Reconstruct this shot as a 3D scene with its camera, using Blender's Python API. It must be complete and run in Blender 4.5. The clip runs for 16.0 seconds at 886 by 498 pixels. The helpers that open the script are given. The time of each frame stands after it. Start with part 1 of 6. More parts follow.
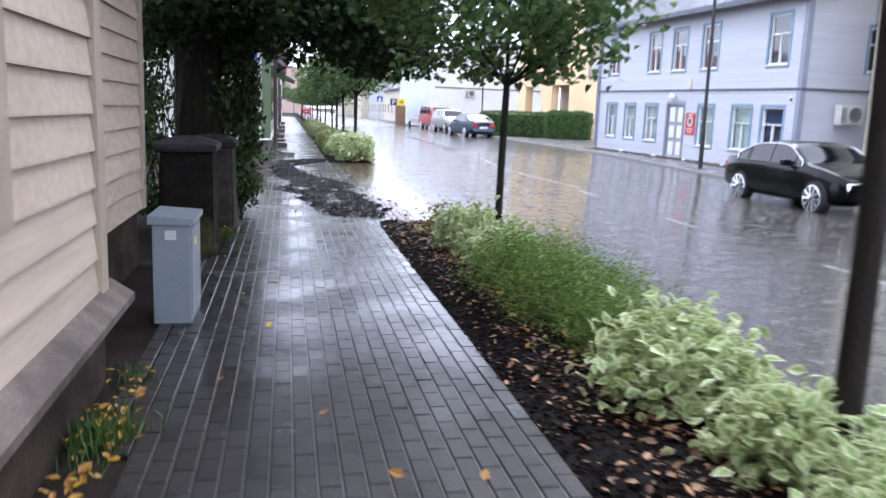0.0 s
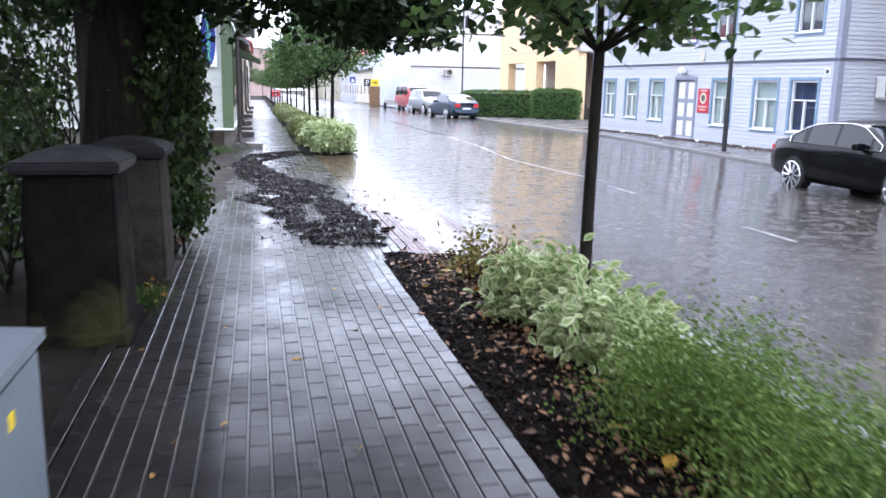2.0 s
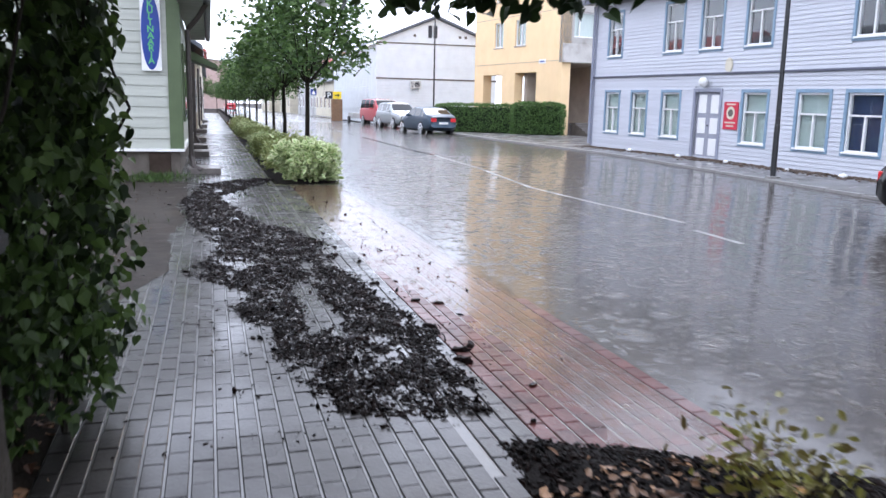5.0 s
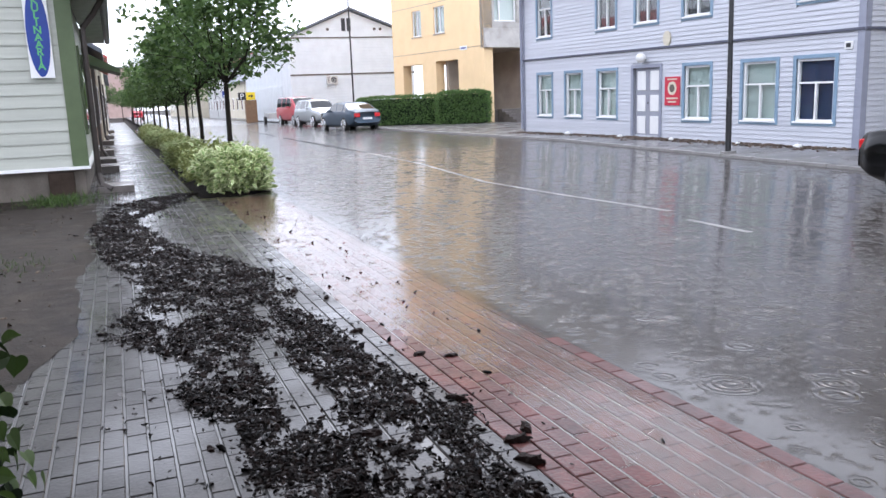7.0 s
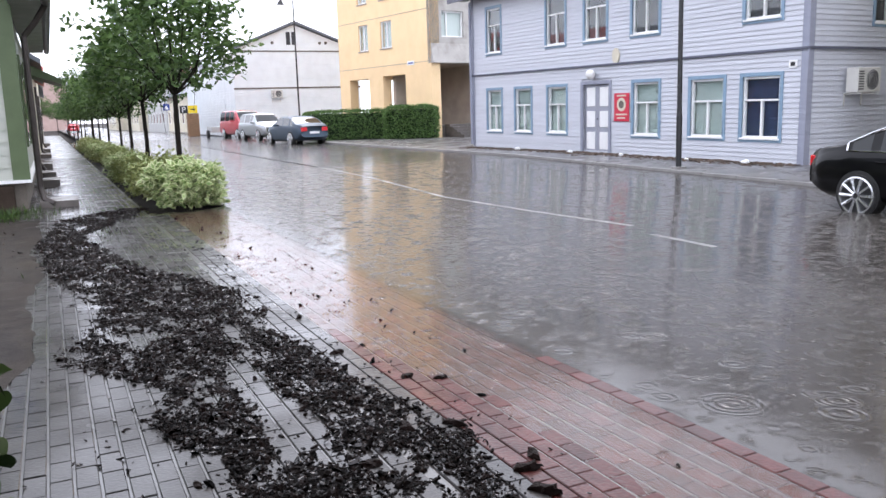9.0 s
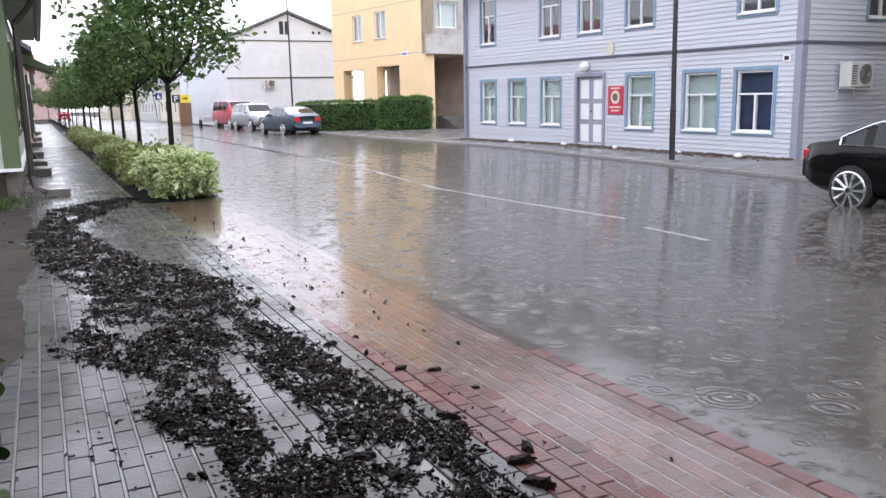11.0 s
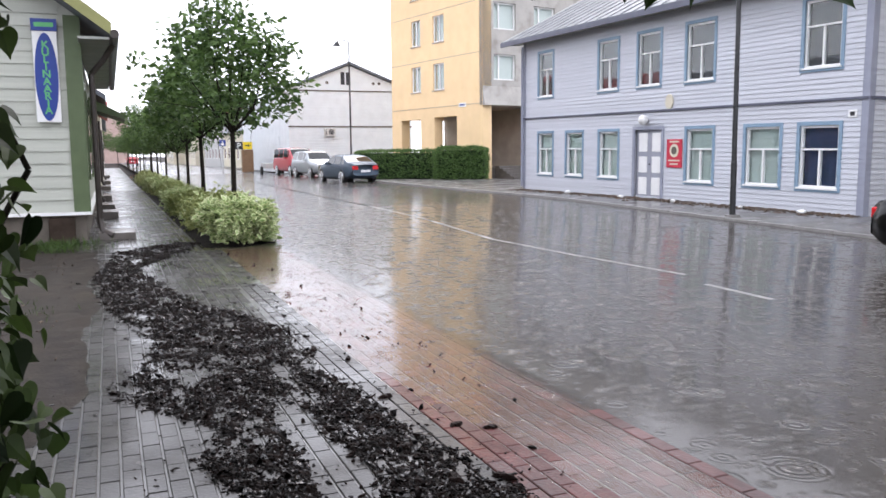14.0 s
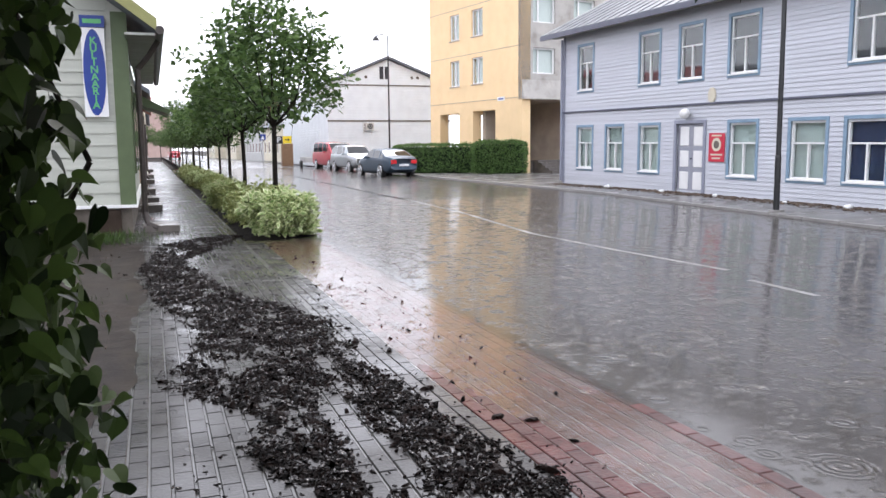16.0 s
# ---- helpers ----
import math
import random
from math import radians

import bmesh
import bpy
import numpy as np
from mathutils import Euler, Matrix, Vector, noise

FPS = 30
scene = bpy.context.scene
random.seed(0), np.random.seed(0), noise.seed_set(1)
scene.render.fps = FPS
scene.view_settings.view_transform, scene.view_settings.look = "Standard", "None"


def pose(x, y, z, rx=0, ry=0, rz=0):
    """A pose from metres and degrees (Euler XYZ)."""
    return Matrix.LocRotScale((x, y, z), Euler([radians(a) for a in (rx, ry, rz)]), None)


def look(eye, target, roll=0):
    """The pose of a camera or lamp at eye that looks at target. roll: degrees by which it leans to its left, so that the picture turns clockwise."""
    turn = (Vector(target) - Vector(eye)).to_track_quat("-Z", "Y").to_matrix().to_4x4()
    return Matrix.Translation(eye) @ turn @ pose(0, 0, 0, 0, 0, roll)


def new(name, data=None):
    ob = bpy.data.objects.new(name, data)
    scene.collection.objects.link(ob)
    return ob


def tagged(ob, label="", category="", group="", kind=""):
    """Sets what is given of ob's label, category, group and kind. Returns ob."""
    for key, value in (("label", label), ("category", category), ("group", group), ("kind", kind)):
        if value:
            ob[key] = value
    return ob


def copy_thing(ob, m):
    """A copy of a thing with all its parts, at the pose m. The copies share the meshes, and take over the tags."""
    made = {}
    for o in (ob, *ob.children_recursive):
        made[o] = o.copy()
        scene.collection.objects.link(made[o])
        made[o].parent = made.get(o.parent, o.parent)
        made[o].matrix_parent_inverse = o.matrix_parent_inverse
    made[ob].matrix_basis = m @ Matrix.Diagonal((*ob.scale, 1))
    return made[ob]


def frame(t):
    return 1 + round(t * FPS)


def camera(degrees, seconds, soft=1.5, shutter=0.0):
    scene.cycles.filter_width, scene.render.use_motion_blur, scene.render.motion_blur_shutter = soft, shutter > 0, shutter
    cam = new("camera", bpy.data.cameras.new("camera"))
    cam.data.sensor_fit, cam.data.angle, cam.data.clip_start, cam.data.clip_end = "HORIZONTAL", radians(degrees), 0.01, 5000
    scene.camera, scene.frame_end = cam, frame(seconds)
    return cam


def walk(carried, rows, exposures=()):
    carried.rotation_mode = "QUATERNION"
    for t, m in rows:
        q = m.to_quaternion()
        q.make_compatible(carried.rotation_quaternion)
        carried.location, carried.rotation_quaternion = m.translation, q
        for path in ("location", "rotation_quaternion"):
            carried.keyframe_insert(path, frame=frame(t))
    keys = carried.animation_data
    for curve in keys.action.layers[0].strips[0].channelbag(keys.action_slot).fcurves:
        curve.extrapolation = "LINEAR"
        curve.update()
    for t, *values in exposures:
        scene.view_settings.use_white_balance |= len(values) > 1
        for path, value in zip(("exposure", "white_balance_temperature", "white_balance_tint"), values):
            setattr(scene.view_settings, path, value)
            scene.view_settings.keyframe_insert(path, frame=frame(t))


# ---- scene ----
cam = camera(57.0, 16.0, shutter=0.6)
EXPOSURES = [(0.0, 1.8, 5850, 18), (1.0, 1.9, 5850, 18), (2.5, 1.94, 5850, 18), (4.0, 1.7, 5900, 17), (6.5, 1.53, 6150, 16), (11.0, 1.5, 6450, 17), (14.0, 1.42, 6550, 16), (16.0, 1.42, 6550, 16)]
PATH = [
    (0, (0.01, 0.055, 1.44), (0.388, 1.991, 1.109), 2.1),
    (0.5, (-0.015, 0.873, 1.471), (0.329, 2.806, 1.09), -0.2),
    (1, (0.037, 1.71, 1.43), (0.376, 3.652, 1.088), 1.0),
    (1.5, (0.052, 2.524, 1.414), (0.418, 4.455, 1.042), -0.5),
    (2, (0.111, 3.304, 1.465), (0.549, 5.219, 1.088), 1.0),
    (2.5, (0.148, 4.051, 1.366), (0.597, 5.971, 1.036), 0.9),
    (3, (0.135, 4.801, 1.386), (0.594, 6.722, 1.07), 0.2),
    (3.5, (0.147, 5.461, 1.408), (0.579, 7.391, 1.107), 0.7),
    (4, (0.101, 6.177, 1.423), (0.574, 8.093, 1.1), 0.7),
    (6.5, (0.043, 8.898, 1.409), (0.692, 10.755, 1.05), -0.5),
    (7, (0.048, 9.131, 1.398), (0.762, 10.964, 1.035), -2.3),
    (7.5, (0.015, 9.288, 1.382), (0.725, 11.126, 1.036), -1.8),
    (8, (-0.075, 9.391, 1.386), (0.729, 11.192, 1.053), -3.1),
    (10.5, (-0.112, 9.404, 1.382), (0.746, 11.177, 1.033), -1.3),
    (11, (-0.11, 9.411, 1.387), (0.748, 11.183, 1.034), -1.4),
    (11.5, (-0.112, 9.411, 1.39), (0.723, 11.197, 1.053), -1.4),
    (12, (-0.114, 9.415, 1.396), (0.704, 11.214, 1.086), -1.1),
    (12.5, (-0.105, 9.43, 1.394), (0.717, 11.23, 1.101), -0.5),
    (13, (-0.109, 9.428, 1.402), (0.724, 11.225, 1.125), -0.2),
    (13.5, (-0.12, 9.431, 1.413), (0.669, 11.25, 1.152), -0.4),
    (14, (-0.126, 9.45, 1.415), (0.622, 11.29, 1.182), -0.6),
    (14.5, (-0.13, 9.463, 1.406), (0.584, 11.319, 1.188), -1.2),
    (15, (-0.138, 9.462, 1.408), (0.55, 11.326, 1.183), -1.3),
    (15.5, (-0.145, 9.475, 1.406), (0.522, 11.346, 1.175), -1.1),
    (16, (-0.162, 9.437, 1.412), (0.5, 11.308, 1.166), -0.6),
]
walk(cam, [(t, look(eye, target, roll)) for t, eye, target, roll in PATH], EXPOSURES)

# ---- world and sun: overcast, raining ----
world = bpy.data.worlds.new("overcast")
scene.world = world
world.use_nodes = True
wn, wl = world.node_tree.nodes, world.node_tree.links
wn.clear()
w_out = wn.new("ShaderNodeOutputWorld")
w_bg = wn.new("ShaderNodeBackground")
w_sky = wn.new("ShaderNodeTexSky")
w_sky.sky_type = "NISHITA"
w_sky.sun_disc = False
w_sky.sun_elevation, w_sky.sun_rotation = radians(48), radians(200)
w_scale = wn.new("ShaderNodeVectorMath")
w_scale.operation = "SCALE"
w_scale.inputs["Scale"].default_value = 0.1
w_mix = wn.new("ShaderNodeMix")
w_mix.data_type = "RGBA"
w_mix.inputs[0].default_value = 0.88
w_mix.inputs[7].default_value = (0.92, 0.97, 1.05, 1)
wl.new(w_sky.outputs[0], w_scale.inputs[0])
wl.new(w_scale.outputs[0], w_mix.inputs[6])
wl.new(w_mix.outputs[2], w_bg.inputs[0])
w_bg.inputs[1].default_value = 1.0
wl.new(w_bg.outputs[0], w_out.inputs[0])
sun = new("sun", bpy.data.lights.new("sun", "SUN"))
sun.data.energy, sun.data.angle, sun.data.color = 0.6, radians(25), (1.0, 0.97, 0.93)
sun.matrix_world = pose(0, 0, 30, 42, 0, 160)


# ---- materials ----
def material(name, col, rough=0.6, var=0.25, scale=6.0, bump=0.2, metal=0.0, wet=0.0, rnd=0.0, island=0.0, stretch=(1, 1, 1), col2=None, fine=60.0, dirt=None, dirt_amount=0.4, trans=0.0, spec=0.5, film=(0.14, 0.3)):
    m = bpy.data.materials.new(name)
    m.use_nodes = True
    n, l = m.node_tree.nodes, m.node_tree.links
    b = n["Principled BSDF"]
    tc = n.new("ShaderNodeTexCoord")
    mp = n.new("ShaderNodeMapping")
    mp.inputs["Scale"].default_value = stretch
    space = tc.outputs["Object"]
    if rnd:
        place = n.new("ShaderNodeVectorMath")
        l.new(space, place.inputs[0])
        l.new(n.new("ShaderNodeObjectInfo").outputs["Location"], place.inputs[1])
        space = place.outputs[0]
    l.new(space, mp.inputs[0])
    big = n.new("ShaderNodeTexNoise")
    big.inputs["Scale"].default_value = scale
    big.inputs["Detail"].default_value = 5
    small = n.new("ShaderNodeTexNoise")
    small.inputs["Scale"].default_value = fine
    small.inputs["Detail"].default_value = 3
    l.new(mp.outputs[0], big.inputs[0])
    l.new(mp.outputs[0], small.inputs[0])
    mix = n.new("ShaderNodeMix")
    mix.data_type = "RGBA"
    c2 = col2 or tuple(c * (1 - var) for c in col)
    mix.inputs[6].default_value = (*col, 1)
    mix.inputs[7].default_value = (*c2, 1)
    ramp = n.new("ShaderNodeMapRange")
    ramp.inputs[1].default_value, ramp.inputs[2].default_value = 0.35, 0.68
    l.new(big.outputs[0], ramp.inputs[0])
    l.new(ramp.outputs[0], mix.inputs[0])
    last = mix.outputs[2]
    grain = n.new("ShaderNodeMix")
    grain.data_type, grain.blend_type = "RGBA", "MULTIPLY"
    grain.inputs[0].default_value = min(1.0, var * 1.6)
    l.new(last, grain.inputs[6])
    l.new(small.outputs[0], grain.inputs[7])
    bright = n.new("ShaderNodeHueSaturation")
    bright.inputs["Value"].default_value = 1 + min(1.0, var * 1.6) * 0.8
    l.new(grain.outputs[2], bright.inputs["Color"])
    last = bright.outputs[0]
    if dirt:
        dn = n.new("ShaderNodeTexNoise")
        dn.inputs["Scale"].default_value = 1.7
        dn.inputs["Detail"].default_value = 8
        l.new(space, dn.inputs[0])
        dr = n.new("ShaderNodeMapRange")
        dr.inputs[1].default_value, dr.inputs[2].default_value = 0.5, 0.75
        dr.inputs[4].default_value = dirt_amount
        l.new(dn.outputs[0], dr.inputs[0])
        dm = n.new("ShaderNodeMix")
        dm.data_type = "RGBA"
        dm.inputs[7].default_value = (*dirt, 1)
        l.new(dr.outputs[0], dm.inputs[0])
        l.new(last, dm.inputs[6])
        last = dm.outputs[2]
    if rnd or island:
        src = n.new("ShaderNodeObjectInfo").outputs["Random"] if rnd else n.new("ShaderNodeNewGeometry").outputs["Random Per Island"]
        amount = rnd or island
        mr = n.new("ShaderNodeMapRange")
        mr.inputs[3].default_value, mr.inputs[4].default_value = 1 - amount, 1 + amount
        l.new(src, mr.inputs[0])
        hv = n.new("ShaderNodeHueSaturation")
        l.new(mr.outputs[0], hv.inputs["Value"])
        l.new(last, hv.inputs["Color"])
        last = hv.outputs[0]
    l.new(last, b.inputs["Base Color"])
    b.inputs["Metallic"].default_value = metal
    b.inputs["Specular IOR Level"].default_value = spec
    rr = n.new("ShaderNodeMapRange")
    rr.inputs[3].default_value, rr.inputs[4].default_value = max(0.02, rough - 0.12), min(1, rough + 0.12)
    l.new(big.outputs[0], rr.inputs[0])
    l.new(rr.outputs[0], b.inputs["Roughness"])
    if wet:
        wr = n.new("ShaderNodeTexNoise")
        wr.inputs["Scale"].default_value = 1.3
        wr.inputs["Detail"].default_value = 4
        l.new(space, wr.inputs[0])
        wm = n.new("ShaderNodeMapRange")
        wm.inputs[1].default_value, wm.inputs[2].default_value = 0.35, 0.65
        wm.inputs[3].default_value, wm.inputs[4].default_value = film
        l.new(wr.outputs[0], wm.inputs[0])
        cw = n.new("ShaderNodeMapRange")
        cw.inputs[1].default_value, cw.inputs[2].default_value = 0.42, 0.58
        cw.inputs[3].default_value, cw.inputs[4].default_value = min(1, wet * 1.3), wet * 0.75
        l.new(wr.outputs[0], cw.inputs[0])
        l.new(cw.outputs[0], b.inputs["Coat Weight"])
        b.inputs["Coat IOR"].default_value = 1.31
        l.new(wm.outputs[0], b.inputs["Coat Roughness"])
    if bump:
        bp = n.new("ShaderNodeBump")
        bp.inputs["Strength"].default_value = bump
        bp.inputs["Distance"].default_value = 0.01
        l.new(small.outputs[0], bp.inputs["Height"])
        l.new(bp.outputs[0], b.inputs["Normal"])
    if trans:
        tr = n.new("ShaderNodeBsdfTranslucent")
        l.new(last, tr.inputs[0])
        ms = n.new("ShaderNodeMixShader")
        ms.inputs[0].default_value = trans
        l.new(b.outputs[0], ms.inputs[1])
        l.new(tr.outputs[0], ms.inputs[2])
        l.new(ms.outputs[0], n["Material Output"].inputs[0])
    return m


def glass_material(name, tint=(0.9, 0.95, 0.95), rough=0.01):
    m = bpy.data.materials.new(name)
    m.use_nodes = True
    b = m.node_tree.nodes["Principled BSDF"]
    b.inputs["Base Color"].default_value = (*tint, 1)
    b.inputs["Transmission Weight"].default_value = 1.0
    b.inputs["Roughness"].default_value = rough
    b.inputs["IOR"].default_value = 1.45
    return m


def water_material(name, murk, clear, ripple):
    """Muddy flood water: long swell, small chop and rings of rain drops."""
    m = bpy.data.materials.new(name)
    m.use_nodes = True
    n, l = m.node_tree.nodes, m.node_tree.links
    b = n["Principled BSDF"]
    b.inputs["IOR"].default_value = 1.36
    b.inputs["Roughness"].default_value = 0.135
    tc = n.new("ShaderNodeTexCoord")
    sx_ = n.new("ShaderNodeSeparateXYZ")
    l.new(tc.outputs["Object"], sx_.inputs[0])
    depth = n.new("ShaderNodeMapRange")
    depth.inputs[1].default_value, depth.inputs[2].default_value = 2.3, 2.42
    depth.inputs[3].default_value, depth.inputs[4].default_value = 0.97, clear
    l.new(sx_.outputs[0], depth.inputs[0])
    l.new(depth.outputs[0], b.inputs["Transmission Weight"])
    mud = n.new("ShaderNodeTexNoise")
    mud.inputs["Scale"].default_value = 0.35
    mud.inputs["Detail"].default_value = 5
    l.new(tc.outputs["Object"], mud.inputs[0])
    mix = n.new("ShaderNodeMix")
    mix.data_type = "RGBA"
    mix.inputs[6].default_value = (*murk, 1)
    mix.inputs[7].default_value = (*(c * 0.72 for c in murk), 1)
    l.new(mud.outputs[0], mix.inputs[0])
    shallow = n.new("ShaderNodeMix")
    shallow.data_type = "RGBA"
    shallow.inputs[6].default_value = (0.78, 0.68, 0.57, 1)
    far_ = n.new("ShaderNodeMapRange")
    far_.inputs[1].default_value, far_.inputs[2].default_value = 2.24, 2.32
    l.new(sx_.outputs[0], far_.inputs[0])
    l.new(far_.outputs[0], shallow.inputs[0])
    l.new(mix.outputs[2], shallow.inputs[7])
    l.new(shallow.outputs[2], b.inputs["Base Color"])
    total = None
    mp = n.new("ShaderNodeMapping")
    mp.inputs["Scale"].default_value = (0.6, 1.0, 1.0)
    l.new(tc.outputs["Object"], mp.inputs[0])
    for scale, gain in ((1.1, 0.3), (7.0, 0.09)):
        nz = n.new("ShaderNodeTexNoise")
        nz.inputs["Scale"].default_value = scale
        nz.inputs["Detail"].default_value = 2
        l.new(mp.outputs[0], nz.inputs[0])
        mu = n.new("ShaderNodeMath")
        mu.operation = "MULTIPLY"
        mu.inputs[1].default_value = gain * ripple
        l.new(nz.outputs[0], mu.inputs[0])
        if total:
            ad = n.new("ShaderNodeMath")
            l.new(total, ad.inputs[0])
            l.new(mu.outputs[0], ad.inputs[1])
            total = ad.outputs[0]
        else:
            total = mu.outputs[0]
    for scale, reach, waves, gain in ((2.2, 0.42, 70.0, 0.6), (3.1, 0.46, 62.0, 0.6), (5.3, 0.48, 50.0, 0.75), (9.0, 0.5, 40.0, 0.9), (17.0, 0.55, 30.0, 0.5)):
        vo = n.new("ShaderNodeTexVoronoi")
        vo.inputs["Scale"].default_value = scale
        l.new(tc.outputs["Object"], vo.inputs[0])
        sep = n.new("ShaderNodeSeparateColor")
        l.new(vo.outputs["Color"], sep.inputs[0])
        size = n.new("ShaderNodeMath")
        size.operation = "MULTIPLY"
        size.inputs[1].default_value = reach
        l.new(sep.outputs[0], size.inputs[0])
        fall = n.new("ShaderNodeMapRange")
        fall.inputs[3].default_value, fall.inputs[4].default_value = 1, 0
        l.new(vo.outputs["Distance"], fall.inputs[0])
        l.new(size.outputs[0], fall.inputs[2])
        ph = n.new("ShaderNodeMath")
        ph.operation = "MULTIPLY"
        ph.inputs[1].default_value = waves
        l.new(vo.outputs["Distance"], ph.inputs[0])
        si = n.new("ShaderNodeMath")
        si.operation = "SINE"
        l.new(ph.outputs[0], si.inputs[0])
        pr = n.new("ShaderNodeMath")
        pr.operation = "MULTIPLY"
        l.new(si.outputs[0], pr.inputs[0])
        l.new(fall.outputs[0], pr.inputs[1])
        gn = n.new("ShaderNodeMath")
        gn.operation = "MULTIPLY"
        gn.inputs[1].default_value = gain
        l.new(pr.outputs[0], gn.inputs[0])
        ad = n.new("ShaderNodeMath")
        l.new(total, ad.inputs[0])
        l.new(gn.outputs[0], ad.inputs[1])
        total = ad.outputs[0]
    bp = n.new("ShaderNodeBump")
    calm = n.new("ShaderNodeMapRange")
    calm.inputs[1].default_value, calm.inputs[2].default_value = 2.3, 3.2
    calm.inputs[3].default_value = 0.12
    l.new(sx_.outputs[0], calm.inputs[0])
    wave = n.new("ShaderNodeMath")
    wave.operation = "MULTIPLY"
    l.new(total, wave.inputs[0])
    l.new(calm.outputs[0], wave.inputs[1])
    total = wave.outputs[0]
    bp.inputs["Strength"].default_value = 0.55
    bp.inputs["Distance"].default_value = 0.03
    l.new(total, bp.inputs["Height"])
    l.new(bp.outputs[0], b.inputs["Normal"])
    return m


def leaf_material(name, dark, light, trans=0.25, rough=0.35):
    m = bpy.data.materials.new(name)
    m.use_nodes = True
    n, l = m.node_tree.nodes, m.node_tree.links
    b = n["Principled BSDF"]
    geo = n.new("ShaderNodeNewGeometry")
    mix = n.new("ShaderNodeMix")
    mix.data_type = "RGBA"
    mix.inputs[6].default_value = (*dark, 1)
    mix.inputs[7].default_value = (*light, 1)
    l.new(geo.outputs["Random Per Island"], mix.inputs[0])
    l.new(mix.outputs[2], b.inputs["Base Color"])
    b.inputs["Roughness"].default_value = rough + 0.08
    b.inputs["Specular IOR Level"].default_value = 0.3
    tr = n.new("ShaderNodeBsdfTranslucent")
    l.new(mix.outputs[2], tr.inputs[0])
    ms = n.new("ShaderNodeMixShader")
    ms.inputs[0].default_value = trans
    l.new(b.outputs[0], ms.inputs[1])
    l.new(tr.outputs[0], ms.inputs[2])
    l.new(ms.outputs[0], n["Material Output"].inputs[0])
    return m


M_PAVER = material("wet_grey_paver", (0.0165, 0.014, 0.0132), 0.5, 0.45, 5, 0.3, wet=0.82, spec=0.15, rnd=0.3)
M_PAVERS = material("wet_grey_pavers", (0.0165, 0.014, 0.0132), 0.5, 0.45, 5, 0.3, wet=0.82, spec=0.15, island=0.3)
M_RED = material("wet_red_paver", (0.075, 0.0095, 0.0065), 0.5, 0.45, 5, 0.3, film=(0.05, 0.14), wet=0.42, spec=0.2, rnd=0.3)
M_REDS = material("wet_red_pavers", (0.075, 0.0095, 0.0065), 0.5, 0.45, 5, 0.3, film=(0.05, 0.14), wet=0.42, spec=0.2, island=0.3)
M_JOINT = material("joint_sand", (0.02, 0.018, 0.016), 0.35, 0.3, 9, 0.08, wet=0.7)
M_PALEJOINT = material("pale_joint_sand", (0.13, 0.11, 0.10), 0.5, 0.3, 9, 0.08, wet=0.5)
M_ASPHALT = material("wet_asphalt", (0.04, 0.04, 0.042), 0.6, 0.35, 0.6, 0.5, wet=0.9, fine=180)
M_PAVEMENT = material("wet_concrete_pavement", (0.14, 0.135, 0.13), 0.6, 0.35, 1.2, 0.4, wet=0.6, dirt=(0.07, 0.05, 0.035))
M_KERB = material("concrete_kerb", (0.26, 0.25, 0.24), 0.6, 0.35, 3, 0.4, wet=0.4)
M_PAINT_LINE = material("worn_road_paint", (0.46, 0.46, 0.45), 0.5, 0.4, 9, 0.1, wet=0.9)
M_EARTH = material("wet_earth", (0.018, 0.013, 0.010), 0.85, 0.5, 3, 0.9, wet=0.08, dirt=(0.035, 0.027, 0.02), spec=0.12)
M_SOIL = material("dark_mulch_soil", (0.007, 0.005, 0.004), 0.8, 0.5, 14, 1.0, spec=0.1)
M_CHIP = material("wet_bark_chip", (0.0064, 0.0032, 0.0024), 0.5, 0.5, 30, 0.9, island=0.95, spec=0.05)
M_CHIPWET = material("glossy_wet_bark_chip", (0.010, 0.0055, 0.0045), 0.26, 0.5, 30, 0.5, island=0.95, spec=0.45)
M_LITTER = leaf_material("fallen_leaf", (0.05, 0.022, 0.014), (0.40, 0.22, 0.11), 0.1)
M_YELLOW_LEAF = leaf_material("yellow_leaf", (0.28, 0.12, 0.02), (0.50, 0.30, 0.04), 0.1)
M_WATER = water_material("flood_water", (0.105, 0.094, 0.084), 0.45, 1.35)
M_BEIGE = material("beige_paint_board", (0.43, 0.345, 0.262), 0.55, 0.18, 3, 0.25, rnd=0.06, stretch=(6, 0.6, 6), dirt=(0.30, 0.22, 0.15), dirt_amount=0.3)
M_BEIGE_TRIM = material("beige_trim", (0.33, 0.265, 0.20), 0.55, 0.2, 3, 0.25, dirt=(0.2, 0.15, 0.1))
M_LEDGE = material("weathered_ledge", (0.14, 0.112, 0.092), 0.6, 0.5, 5, 0.5, dirt=(0.04, 0.028, 0.022), dirt_amount=0.85, wet=0.15, spec=0.2)
M_STONE = material("foundation_plaster", (0.055, 0.040, 0.031), 0.85, 0.45, 4, 0.9, dirt=(0.012, 0.010, 0.008), dirt_amount=0.8, spec=0.1)
M_GREYSTONE = material("grey_foundation", (0.14, 0.12, 0.10), 0.8, 0.3, 3, 0.6, dirt=(0.12, 0.10, 0.08))
M_BLUE = material("lavender_paint_board", (0.51, 0.525, 0.57), 0.5, 0.10, 2, 0.15, rnd=0.035, stretch=(0.5, 6, 6))
M_BLUE_TRIM = material("blue_grey_casing", (0.20, 0.30, 0.40), 0.5, 0.15, 3, 0.2)
M_BELT = material("dark_belt", (0.09, 0.095, 0.13), 0.5, 0.2, 3, 0.2)
M_GREYBLUE = material("grey_corner_board", (0.27, 0.285, 0.35), 0.5, 0.12, 3, 0.2)
